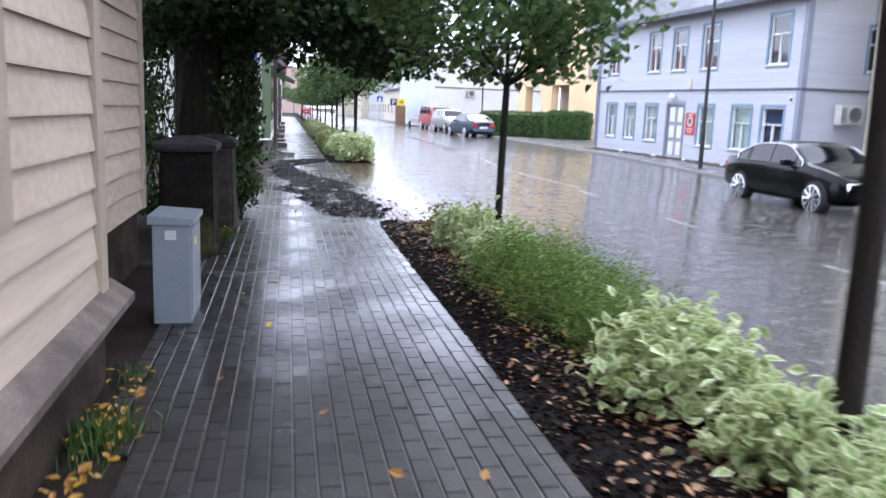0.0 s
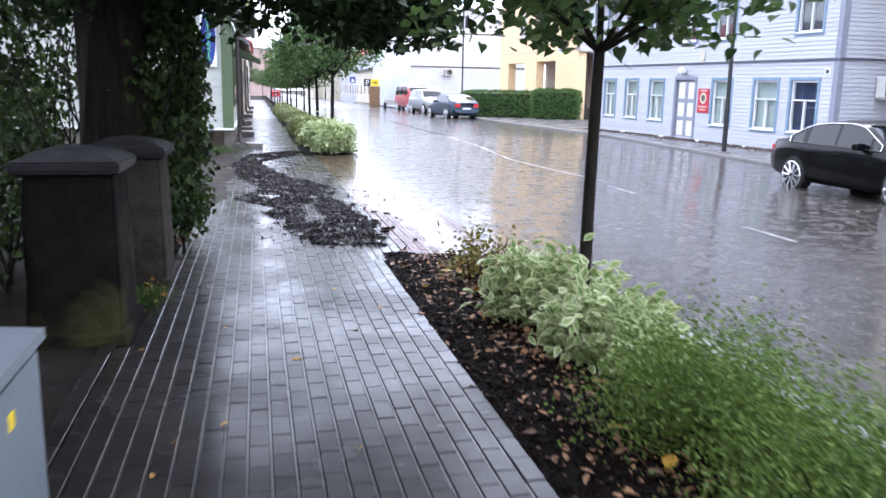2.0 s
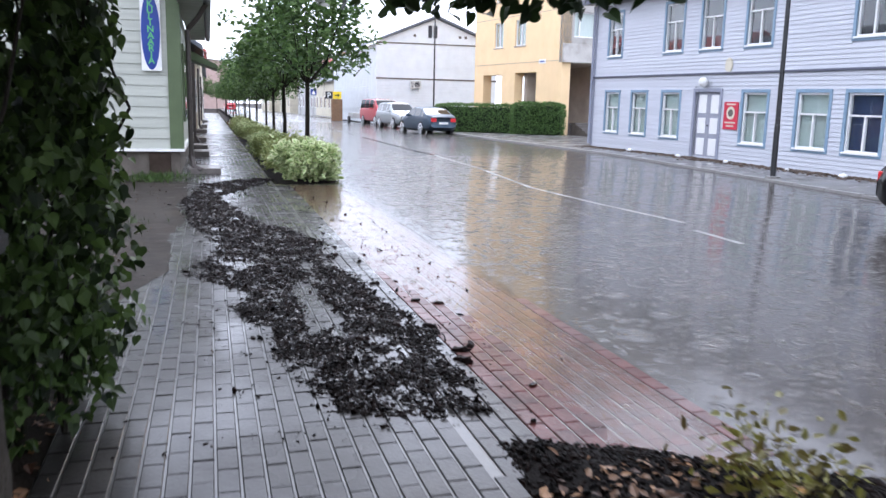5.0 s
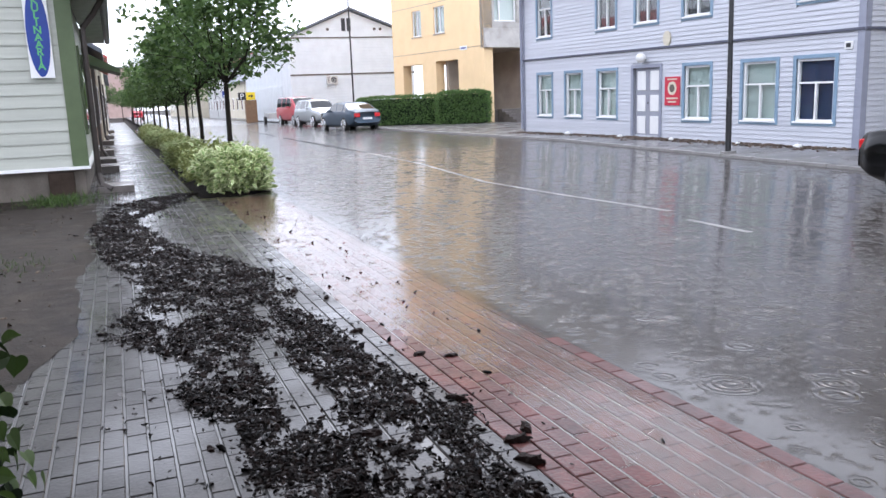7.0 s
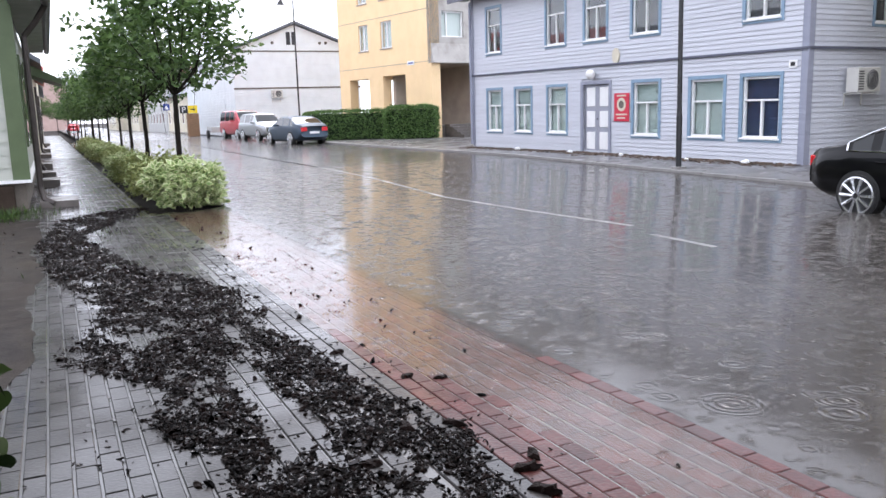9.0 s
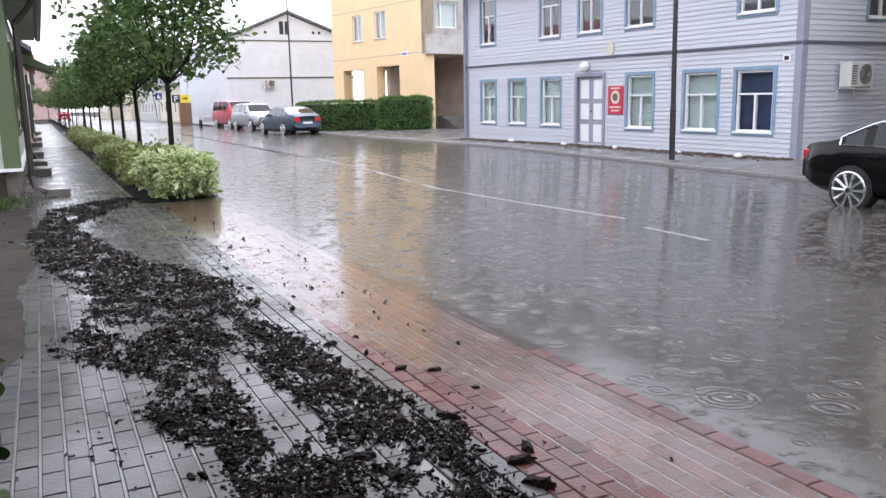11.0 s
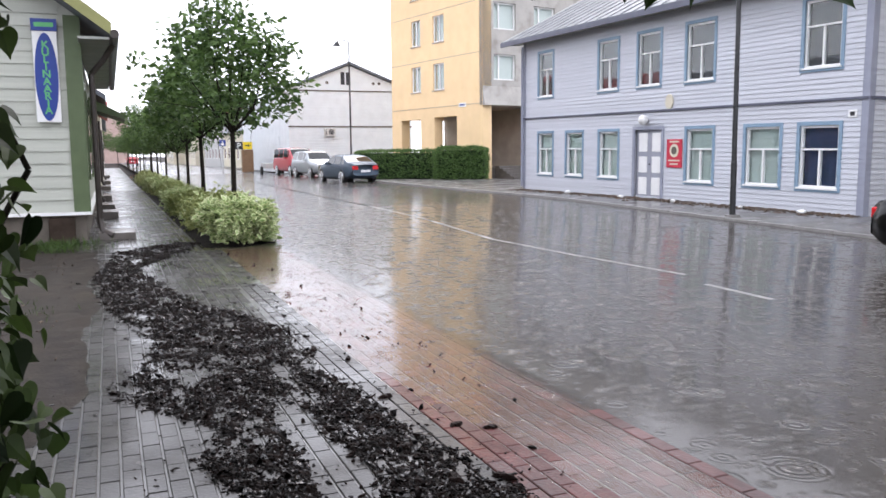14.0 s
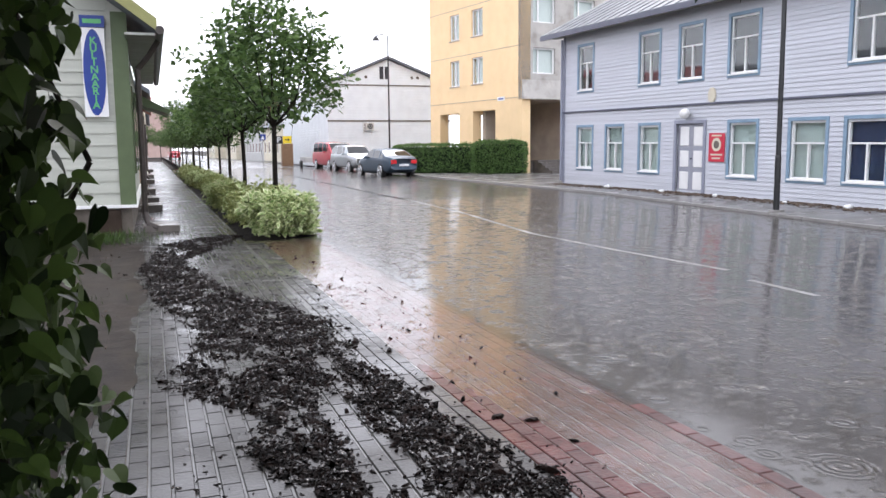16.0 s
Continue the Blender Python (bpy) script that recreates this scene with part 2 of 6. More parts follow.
M_WHITE = material("white_window_paint", (0.78, 0.78, 0.77), 0.4, 0.06, 5, 0.08)
M_DOORGREY = material("grey_door_paint", (0.30, 0.31, 0.36), 0.5, 0.12, 5, 0.12)
M_BLIND = material("pale_blind", (0.50, 0.57, 0.54), 0.8, 0.1, 5, 0.1, stretch=(20, 1, 0.5))
M_BLINDDARK = material("blue_curtain", (0.03, 0.05, 0.12), 0.8, 0.3, 5, 0.1, stretch=(20, 1, 0.5))
# dark tone in place of unlit depth: rooms, fan, louvre slots, vents
M_DARK = material("unlit_interior", (0.04, 0.04, 0.045), 0.8, 0.2, 2, 0.1)
M_GLASS = glass_material("window_glass")
M_ROOF = material("grey_metal_roof", (0.13, 0.145, 0.165), 0.5, 0.25, 2, 0.3, wet=0.12, spec=0.3)
M_BLACKMETAL = material("black_painted_steel", (0.015, 0.016, 0.018), 0.4, 0.3, 8, 0.15)
M_YELLOW = material("yellow_plaster", (0.82, 0.605, 0.35), 0.8, 0.07, 1.0, 0.2, dirt=(0.70, 0.50, 0.24), dirt_amount=0.25)
M_GREYPLASTER = material("stained_grey_plaster", (0.42, 0.40, 0.37), 0.8, 0.18, 1.2, 0.3, dirt=(0.20, 0.18, 0.15), dirt_amount=0.7)
M_PORCH = material("porch_plaster", (0.40, 0.34, 0.28), 0.8, 0.2, 1.2, 0.3)
M_GREENBOARD = material("pale_green_white_board", (0.42, 0.435, 0.38), 0.55, 0.1, 3, 0.2, rnd=0.05, stretch=(0.6, 6, 6))
M_GREEN = material("green_corner_board", (0.085, 0.12, 0.055), 0.5, 0.15, 3, 0.2)
M_BARGE = material("yellow_green_barge", (0.25, 0.25, 0.09), 0.5, 0.15, 3, 0.2)
M_SOFFIT = material("grey_soffit", (0.36, 0.37, 0.34), 0.6, 0.2, 3, 0.2)
M_PIPE = material("dark_brown_pipe", (0.06, 0.05, 0.045), 0.4, 0.3, 8, 0.15, metal=0.3)
M_STEP = material("stone_step", (0.11, 0.095, 0.085), 0.6, 0.3, 5, 0.5, wet=0.6)
M_BOX = material("grey_cabinet_paint", (0.17, 0.195, 0.22), 0.45, 0.15, 3, 0.15, wet=0.3, dirt=(0.20, 0.22, 0.23), dirt_amount=0.5)
M_BARK = material("dark_bark", (0.022, 0.017, 0.013), 0.8, 0.5, 9, 1.0, stretch=(3, 3, 0.6), dirt=(0.028, 0.032, 0.016), spec=0.2)
M_LEAF = leaf_material("linden_leaf", (0.030, 0.066, 0.018), (0.13, 0.21, 0.065), 0.42)
# vine leaf darkened in part for the deep shade beside the gate
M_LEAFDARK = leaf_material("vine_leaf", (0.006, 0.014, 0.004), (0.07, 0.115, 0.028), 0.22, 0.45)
# linden leaf again, with the old crown's shade put into its colour
M_SHADELEAF = leaf_material("shaded_linden_leaf", (0.010, 0.024, 0.008), (0.035, 0.065, 0.018), 0.25, 0.5)
M_LEAFSMALL = leaf_material("spirea_leaf", (0.065, 0.12, 0.02), (0.18, 0.265, 0.05), 0.28)
M_LEAFOLIVE = leaf_material("yellow_green_leaf", (0.14, 0.18, 0.05), (0.32, 0.34, 0.13), 0.25)
M_LEAFBRONZE = leaf_material("bronze_yellow_leaf", (0.10, 0.07, 0.02), (0.24, 0.24, 0.05), 0.25)
M_LEAFGREEN = leaf_material("variegated_leaf_heart", (0.13, 0.22, 0.06), (0.34, 0.45, 0.17), 0.3)
M_LEAFCREAM = leaf_material("variegated_leaf_margin", (0.42, 0.47, 0.22), (0.70, 0.73, 0.46), 0.3)
M_GRASS = leaf_material("grass_blade", (0.02, 0.045, 0.01), (0.07, 0.12, 0.025), 0.2)
M_HEDGE = leaf_material("hedge_leaf", (0.05, 0.105, 0.03), (0.16, 0.27, 0.08), 0.3)
# near-black green that paints the shade between the hedge leaves
M_HEDGECORE = material("hedge_inner_shade", (0.012, 0.025, 0.008), 0.9, 0.4, 20, 0.8)

def car_paint(name, col, metal=0.0, coat=1.0, rough=0.35, spec=0.3):
    m = bpy.data.materials.new(name)
    m.use_nodes = True
    n, l = m.node_tree.nodes, m.node_tree.links
    b = n["Principled BSDF"]
    b.inputs["Base Color"].default_value = (*col, 1)
    b.inputs["Metallic"].default_value = metal
    b.inputs["Specular IOR Level"].default_value = spec
    b.inputs["Coat Weight"].default_value = coat
    b.inputs["Coat Roughness"].default_value = 0.03
    tc = n.new("ShaderNodeTexCoord")
    nz = n.new("ShaderNodeTexNoise")
    nz.inputs["Scale"].default_value = 40
    l.new(tc.outputs["Object"], nz.inputs[0])
    rr = n.new("ShaderNodeMapRange")
    rr.inputs[3].default_value, rr.inputs[4].default_value = rough * 0.8, rough * 1.2
    l.new(nz.outputs[0], rr.inputs[0])
    l.new(rr.outputs[0], b.inputs["Roughness"])
    return m


M_CARBLACK = car_paint("black_car_paint", (0.002, 0.002, 0.0026), coat=0.38, spec=0.05)
M_CARBLUE = car_paint("blue_grey_car_paint", (0.06, 0.085, 0.115), 0.1, 0.14, 0.4, 0.15)
M_CARSILVER = car_paint("silver_car_paint", (0.36, 0.39, 0.41), 0.4, 0.5)
M_CARRED = car_paint("red_van_paint", (0.45, 0.03, 0.045))
M_CARGLASS = car_paint("dark_car_glass", (0.004, 0.006, 0.007), 0.0, 0.3, 0.05, 0.3)
M_TYRE = material("tyre_rubber", (0.015, 0.015, 0.015), 0.7, 0.3, 20, 0.3)
M_RIM = material("alloy_rim", (0.62, 0.63, 0.65), 0.25, 0.08, 5, 0.0, metal=0.9)
M_CHROME = material("chrome_trim", (0.75, 0.76, 0.78), 0.15, 0.05, 5, 0.0, metal=1.0)
M_TAIL = material("red_tail_lamp", (0.55, 0.015, 0.02), 0.15, 0.1, 9, 0.0, wet=1.0)
M_PLATE = material("white_plate", (0.7, 0.7, 0.7), 0.4, 0.05, 9, 0.0)
M_SIGNBLUE = material("blue_sign", (0.016, 0.045, 0.25), 0.4, 0.1, 5, 0.05)
M_SIGNGREEN = material("green_lettering", (0.10, 0.42, 0.16), 0.5, 0.05, 5, 0.0)
M_SIGNRED = material("red_sign", (0.55, 0.03, 0.06), 0.4, 0.1, 5, 0.05)
M_SIGNYELLOW = material("yellow_sign", (0.85, 0.62, 0.02), 0.4, 0.05, 5, 0.05)
M_LAMPGLASS = material("opal_lamp_glass", (0.8, 0.8, 0.78), 0.25, 0.03, 5, 0.0)
M_BROWNWOOD = material("brown_weathered_boards", (0.26, 0.15, 0.08), 0.7, 0.35, 3, 0.4, stretch=(1, 1, 8))
M_CREAM = material("cream_render", (0.62, 0.57, 0.45), 0.8, 0.12, 1.5, 0.2, dirt=(0.4, 0.36, 0.28))
M_REDROOF = material("red_roof", (0.40, 0.08, 0.07), 0.6, 0.2, 3, 0.2)
M_ACWHITE = material("white_metal_case", (0.62, 0.61, 0.57), 0.4, 0.08, 5, 0.05)
M_PALEGREY = material("pale_grey_far_wall", (0.45, 0.45, 0.44), 0.8, 0.12, 1.5, 0.2)


def siding_material(name, col, pitch):
    """Far boarded wall: boards too small to tell apart are a fine relief."""
    m = material(name, col, 0.6, 0.08, 1.2, 0.0)
    n, l = m.node_tree.nodes, m.node_tree.links
    tc = n.new("ShaderNodeTexCoord")
    wv = n.new("ShaderNodeTexWave")
    wv.wave_type, wv.bands_direction, wv.wave_profile = "BANDS", "Z", "SAW"
    wv.inputs["Scale"].default_value = 0.314 / pitch
    l.new(tc.outputs["Object"], wv.inputs[0])
    bp = n.new("ShaderNodeBump")
    bp.inputs["Strength"].default_value = 1.0
    bp.inputs["Distance"].default_value = 0.05
    l.new(wv.outputs[1], bp.inputs["Height"])
    l.new(bp.outputs[0], n["Principled BSDF"].inputs["Normal"])
    return m


M_WHITESIDING = siding_material("white_siding", (0.84, 0.88, 0.90), 0.22)


# ---- mesh helpers ----
def mesh_object(name, bm, mats, smooth=False):
    me = bpy.data.meshes.new(name)
    bm.normal_update()
    bm.to_mesh(me)
    bm.free()
    for m in (mats if isinstance(mats, (list, tuple)) else [mats]):
        me.materials.append(m)
    if smooth:
        me.polygons.foreach_set("use_smooth", [True] * len(me.polygons))
    return new(name, me)


def part(name, bm, mat, parent, label="", smooth=False):
    ob = mesh_object(name, bm, mat, smooth)
    ob.parent = parent
    if label:
        tagged(ob, label)
    return ob


def thing(name, label, category, group="", kind="", m=None):
    ob = new(name)
    tagged(ob, label, category, group, kind)
    if m is not None:
        ob.matrix_basis = m
    return ob


def block(bm, x0, x1, y0, y1, z0, z1, bevel=0.0):
    geo = bmesh.ops.create_cube(bm, size=1)
    bmesh.ops.scale(bm, vec=(x1 - x0, y1 - y0, z1 - z0), verts=geo["verts"])
    bmesh.ops.translate(bm, vec=((x0 + x1) / 2, (y0 + y1) / 2, (z0 + z1) / 2), verts=geo["verts"])
    if bevel:
        edges = {e for v in geo["verts"] for e in v.link_edges}
        bmesh.ops.bevel(bm, geom=list(edges), offset=bevel, segments=2, affect="EDGES", profile=0.6)
    return bm


def box(x0, x1, y0, y1, z0, z1, bevel=0.0):
    return block(bmesh.new(), x0, x1, y0, y1, z0, z1, bevel)


def prism(bm, pts, axis, a, b):
    """Extrudes a closed outline of (p, q) pairs along an axis from a to b."""
    def at(p, q, s):
        return {"x": (s, p, q), "y": (p, s, q), "z": (p, q, s)}[axis]
    lo = [bm.verts.new(at(p, q, a)) for p, q in pts]
    hi = [bm.verts.new(at(p, q, b)) for p, q in pts]
    n = len(pts)
    bm.faces.new(lo)
    bm.faces.new(list(reversed(hi)))
    for i in range(n):
        bm.faces.new((lo[i], hi[i], hi[(i + 1) % n], lo[(i + 1) % n]))
    bmesh.ops.recalc_face_normals(bm, faces=bm.faces)
    return bm


def rod(bm, a, b, r0, r1=None, n=10):
    """A tapered round bar between two points."""
    a, b = Vector(a), Vector(b)
    r1 = r0 if r1 is None else r1
    q = (b - a).to_track_quat("Z", "Y").to_matrix()
    rings = []
    for c, r in ((a, r0), (b, r1)):
        rings.append([bm.verts.new(c + q @ Vector((r * math.cos(6.2832 * i / n), r * math.sin(6.2832 * i / n), 0))) for i in range(n)])
    for i in range(n):
        bm.faces.new((rings[0][i], rings[0][(i + 1) % n], rings[1][(i + 1) % n], rings[1][i]))
    bm.faces.new(list(reversed(rings[0])))
    bm.faces.new(rings[1])
    return bm


def tube(pts, radii, n=10):
    bm = bmesh.new()
    for i in range(len(pts) - 1):
        rod(bm, pts[i], pts[i + 1], radii[i], radii[i + 1], n)
    return bm


def holed_wall(u0, u1, z0, z1, holes, y0, y1):
    """A wall in the plane of x and z, y0 to y1 thick, with openings (u0, u1, z0, z1) through it."""
    bm = bmesh.new()
    us = sorted({u0, u1, *[h[0] for h in holes], *[h[1] for h in holes]})
    for a, b in zip(us, us[1:]):
        if b <= u0 or a >= u1:
            continue
        mid = (a + b) / 2
        cuts = sorted((h[2], h[3]) for h in holes if h[0] < mid < h[1])
        z = z0
        for c, d in cuts:
            if c > z:
                block(bm, a, b, y0, y1, z, c)
            z = d
        if z < z1:
            block(bm, a, b, y0, y1, z, z1)
    bmesh.ops.remove_doubles(bm, verts=bm.verts, dist=0.0005)
    return bm


def raw_mesh(name, verts, faces, mats, index=None, smooth=False):
    me = bpy.data.meshes.new(name)
    me.from_pydata(verts, [], faces)
    for m in (mats if isinstance(mats, (list, tuple)) else [mats]):
        me.materials.append(m)
    if index is not None:
        me.polygons.foreach_set("material_index", index)
    if smooth:
        me.polygons.foreach_set("use_smooth", [True] * len(me.polygons))
    me.update()
    return me


def spread(name, tv, tf, pos, rot, scl, mats, tidx=None):
    """Many copies of a small shape joined into one mesh."""
    tv = np.array(tv, float)
    n, k = len(pos), len(tv)
    v = np.einsum("nij,kj->nki", rot, tv) * np.asarray(scl)[:, None, None] + np.asarray(pos)[:, None, :]
    verts = v.reshape(-1, 3).tolist()
    faces = [tuple(i * k + j for j in f) for i in range(n) for f in tf]
    idx = None if tidx is None else tidx * n
    return raw_mesh(name, verts, faces, mats, idx)


def turns(n, rng, tilt=1.0, up=None):
    """n random rotations: yaw at random, tilt in radians about."""
    a, b, c = rng.uniform(0, 6.283, n), rng.normal(0, tilt, n), rng.normal(0, tilt, n)
    ca, sa, cb, sb, cc, sc = np.cos(a), np.sin(a), np.cos(b), np.sin(b), np.cos(c), np.sin(c)
    z, o = np.zeros(n), np.ones(n)
    rz = np.stack([np.stack([ca, -sa, z], 1), np.stack([sa, ca, z], 1), np.stack([z, z, o], 1)], 1)
    ry = np.stack([np.stack([cb, z, sb], 1), np.stack([z, o, z], 1), np.stack([-sb, z, cb], 1)], 1)
    rx = np.stack([np.stack([o, z, z], 1), np.stack([z, cc, -sc], 1), np.stack([z, sc, cc], 1)], 1)
    return rz @ ry @ rx


LEAF_V = [(0, 0, 0), (0.28, 0.32, 0.06), (0.16, 0.72, 0.04), (0, 1, -0.06), (-0.16, 0.72, 0.04), (-0.28, 0.32, 0.06), (0, 0.5, -0.02)]
LEAF_F = [(0, 1, 6), (1, 2, 6), (2, 3, 6), (3, 4, 6), (4, 5, 6), (5, 0, 6)]
HEART_OUT = [(0, 0.08), (0.14, -0.02), (0.29, -0.03), (0.41, 0.08), (0.46, 0.24), (0.42, 0.42), (0.32, 0.60), (0.19, 0.78), (0.08, 0.93), (0, 1.1)]
HEART_OUT = HEART_OUT + [(-x, y) for x, y in reversed(HEART_OUT[1:-1])]
HEART_V = [(x, y, 0.22 * abs(x) - 0.16 * max(0, y - 0.5) ** 2 * 4 * 0.5) for x, y in HEART_OUT] + [(0, 0.35, 0), (0, 0.7, -0.02)]
HEART_F = [(i, i + 1, 18) for i in range(0, 5)] + [(5, 19, 18), (5, 6, 19), (6, 7, 19), (7, 8, 19), (8, 9, 19), (9, 10, 19), (10, 11, 19), (11, 12, 19), (12, 13, 19), (13, 18, 19), (13, 14, 18), (14, 15, 18), (15, 16, 18), (16, 17, 18), (17, 0, 18)]
VAR_V = [(0, 0, 0), (0.27, 0.36, 0.07), (0.19, 0.72, 0.02), (0, 1.06, -0.16), (-0.19, 0.72, 0.02), (-0.27, 0.36, 0.07), (0, 0.06, -0.01), (0.18, 0.42, 0.035), (0, 0.9, -0.08), (-0.18, 0.42, 0.035)]
VAR_F = [(6, 7, 8, 9), (0, 1, 7, 6), (1, 2, 8, 7), (2, 3, 8), (3, 4, 8), (4, 5, 9, 8), (5, 0, 6, 9)]
VAR_I = [0, 1, 1, 1, 1, 1, 1]
BLADE_V = [(-0.04, 0, 0), (0.04, 0, 0), (0.025, 0.08, 0.6), (0, 0.25, 1)]
BLADE_F = [(0, 1, 2), (0, 2, 3)]
CHIP_V = [(-0.5, -0.16, 0), (0.1, -0.27, -0.02), (0.55, -0.1, 0.05), (0.38, 0.14, 0), (-0.1, 0.24, 0.04), (-0.42, 0.1, 0), (-0.36, -0.1, 0.15), (0.08, -0.17, 0.2), (0.42, -0.05, 0.16), (0.26, 0.08, 0.21), (-0.08, 0.15, 0.13), (-0.3, 0.05, 0.2)]
CHIP_F = [(6, 7, 11), (7, 10, 11), (7, 9, 10), (7, 8, 9)] + [(i, (i + 1) % 6, 6 + (i + 1) % 6, 6 + i) for i in range(6)]


# ---- ground, road, pavements ----
def road_z(x, y):
    sx = min(1, max(0, (x - 2.6) / 6))
    sy = 1 - min(1, max(0, (y - 16) / 15))
    return -0.09 - 0.25 * sx * sy


def water_z(x, y):
    return road_z(x, y) + 0.068


def grid(name, xs, ys, height, mat, label, category, kind="structure"):
    verts = [(x, y, height(x, y)) for y in ys for x in xs]
    w = len(xs)
    faces = [(j * w + i, j * w + i + 1, (j + 1) * w + i + 1, (j + 1) * w + i) for j in range(len(ys) - 1) for i in range(w - 1)]
    return tagged(new(name, raw_mesh(name, verts, faces, mat, smooth=True)), label, category, "", kind)


def steps(a, b, d):
    n = max(1, round((b - a) / d))
    return [a + (b - a) * i / n for i in range(n + 1)]


KERB_R = 12.62
far = [-2500, -400, -60, 0, 60, 400, 2500]
grid("ground", far, far, lambda x, y: -0.6, M_EARTH, "bare wet earth under and beyond the street", "ground")
grid("road", steps(2.345, KERB_R, 1), steps(-25, 320, 1), road_z, M_ASPHALT, "dark wet asphalt street with flood water on it", "road")
flood = grid("water", steps(1.16, KERB_R - 0.02, 0.6), steps(-12, 75, 0.6), water_z, M_WATER, "muddy flood water ringed by rain drops on the street", "water")
flood.visible_shadow = False

# ramp of the flooded entrance, sloping under the water
def ramp_z(x, y):
    """Nearly level and just out of the water by the bed, dipping under it further on."""
    t = min(1, max(0, (y - 12.6) / 3.0))
    dip = 0.027 + 0.035 * t * t * (3 - 2 * t)
    return -0.004 - dip * min(1, (x - 1.13) / 0.7)


grid("driveway", [1.13, 1.33, 1.53, 1.9, 2.2, 2.345], steps(10.3, 22.4, 1), lambda x, y: ramp_z(x, y) - 0.004, M_PALEJOINT, "bedding of the flooded red paved entrance", "driveway")

tagged(mesh_object("pavement", box(-0.62, 1.13, -12, 120, -0.4, -0.0035), M_JOINT), "wet grey paved footway beside the flower beds", "pavement", "", "structure")
tagged(mesh_object("verge", box(-9, -0.62, -12, 24.4, -0.4, -0.02), M_EARTH), "muddy earth strip between footway and houses", "verge", "", "structure")


def right_pave_z(x, y):
    sy = 1 - min(1, max(0, (y - 16) / 15))
    return 0.02 - 0.14 * sy - (0.075 * sy + 0.01) * (x < 13.0)


grid("pavement_far", [KERB_R + 0.1, 13.6, 14.4, 16, 19, 26, 40], steps(-25, 36.9, 1.0), right_pave_z, M_PAVEMENT, "wet concrete footway with washed-up dirt", "pavement")
grid("yard", [KERB_R + 0.15, 14.4, 16, 19, 26, 60], steps(36.9, 120, 4), lambda x, y: -0.02, M_PAVEMENT, "wet paved forecourt beside the street", "yard")


def kerb_stones(name, x, y0, y1, top, label):
    ob = thing(name, label, "kerb", kind="structure")
    me = mesh_object("kerb_stone", box(0, 0.14, 0, 0.99, -0.35, 0, 0.012), M_KERB)
    data = me.data
    bpy.data.objects.remove(me)
    y = y0
    while y < y1:
        s = new("kerb_stone", data)
        s.parent = ob
        s.location = (x, y, top(x, y))
        s.rotation_euler = (0, 0, random.uniform(-0.004, 0.004))
        y += 1.0
    return ob


kerb_stones("kerb_right", KERB_R, 8, 60, lambda x, y: road_z(x, y) + 0.13, "grey concrete kerb along the far footway")
kerb_stones("kerb_bed", 2.6, -4, 7.8, lambda x, y: 0.02, "wet concrete kerb of the near flower bed")
kerb_stones("kerb_bed", 2.35, 25.2, 62, lambda x, y: 0.02, "wet concrete kerb of the far flower bed")

# mud washed from the verge over the paving's edge
M_MUD = material("brown_puddle_mud", (0.020, 0.014, 0.010), 0.8, 0.5, 6, 0.9, wet=0.12, spec=0.18, dirt=(0.034, 0.024, 0.016), dirt_amount=0.6)
mv, mf = [], []
mys = steps(13.6, 22.6, 0.12)
for y in mys:
    e = -0.34 + 0.16 * noise.noise(Vector((y * 0.7, 2, 0))) + 0.07 * noise.noise(Vector((y * 3.1, 5, 0))) - 0.25 * max(0, (14.6 - y))
    for k in range(6):
        t = k / 5
        x = -1.6 + (e + 1.6) * t
        mv.append((x, y, 0.0055 + 0.02 * (1 - t) + 0.008 * noise.noise(Vector((x * 4, y * 4, 1)))* (1 - t)))
mf = [(j * 6 + i, j * 6 + i + 1, (j + 1) * 6 + i + 1, (j + 1) * 6 + i) for j in range(len(mys) - 1) for i in range(5)]
tagged(new("mud", raw_mesh("mud", mv, mf, M_MUD, smooth=True)), "brown wet mud spread over the edge of the paving", "mud", "", "structure")

# lane marks
dashes = thing("lane_marks", "worn white dashed centre line", "road marking", kind="structure")
for y0, y1, x0, x1 in ((6.9, 8.45, 6.15, 6.17), (11.5, 12.6, 6.14, 6.18), (16.1, 17.15, 6.33, 6.33), (17.9, 20.0, 6.62, 6.28), (20.0, 22.4, 6.28, 6.05), (22.4, 27.0, 6.05, 6.45), (27.0, 34.6, 6.45, 6.5), (35, 45, 6.5, 6.72), (46, 58, 6.74, 7.05)):
    bm = bmesh.new()
    n_ = max(2, int(y1 - y0) * 2)
    rows_ = [(x0 + (x1 - x0) * k / n_, y0 + (y1 - y0) * k / n_) for k in range(n_ + 1)]
    pairs = [(bm.verts.new((x, y, water_z(x, y) + 0.002)), bm.verts.new((x + 0.09, y, water_z(x, y) + 0.002))) for x, y in rows_]
    for p, q in zip(pairs, pairs[1:]):
        bm.faces.new((p[0], p[1], q[1], q[0]))
    bmesh.ops.solidify(bm, geom=bm.faces[:], thickness=0.002)
    part("dash", bm, M_PAINT_LINE, dashes)

# dirt washed against the far houses
rng = np.random.default_rng(5)


def chips_on(name, pos, size, mat, label, category, tilt=0.25, parent=None):
    n = len(pos)
    me = spread(name, CHIP_V, CHIP_F, pos, turns(n, rng, tilt), size, mat)
    ob = new(name, me)
    if parent:
        ob.parent = parent
    return tagged(ob, label, category, "", "stuff")


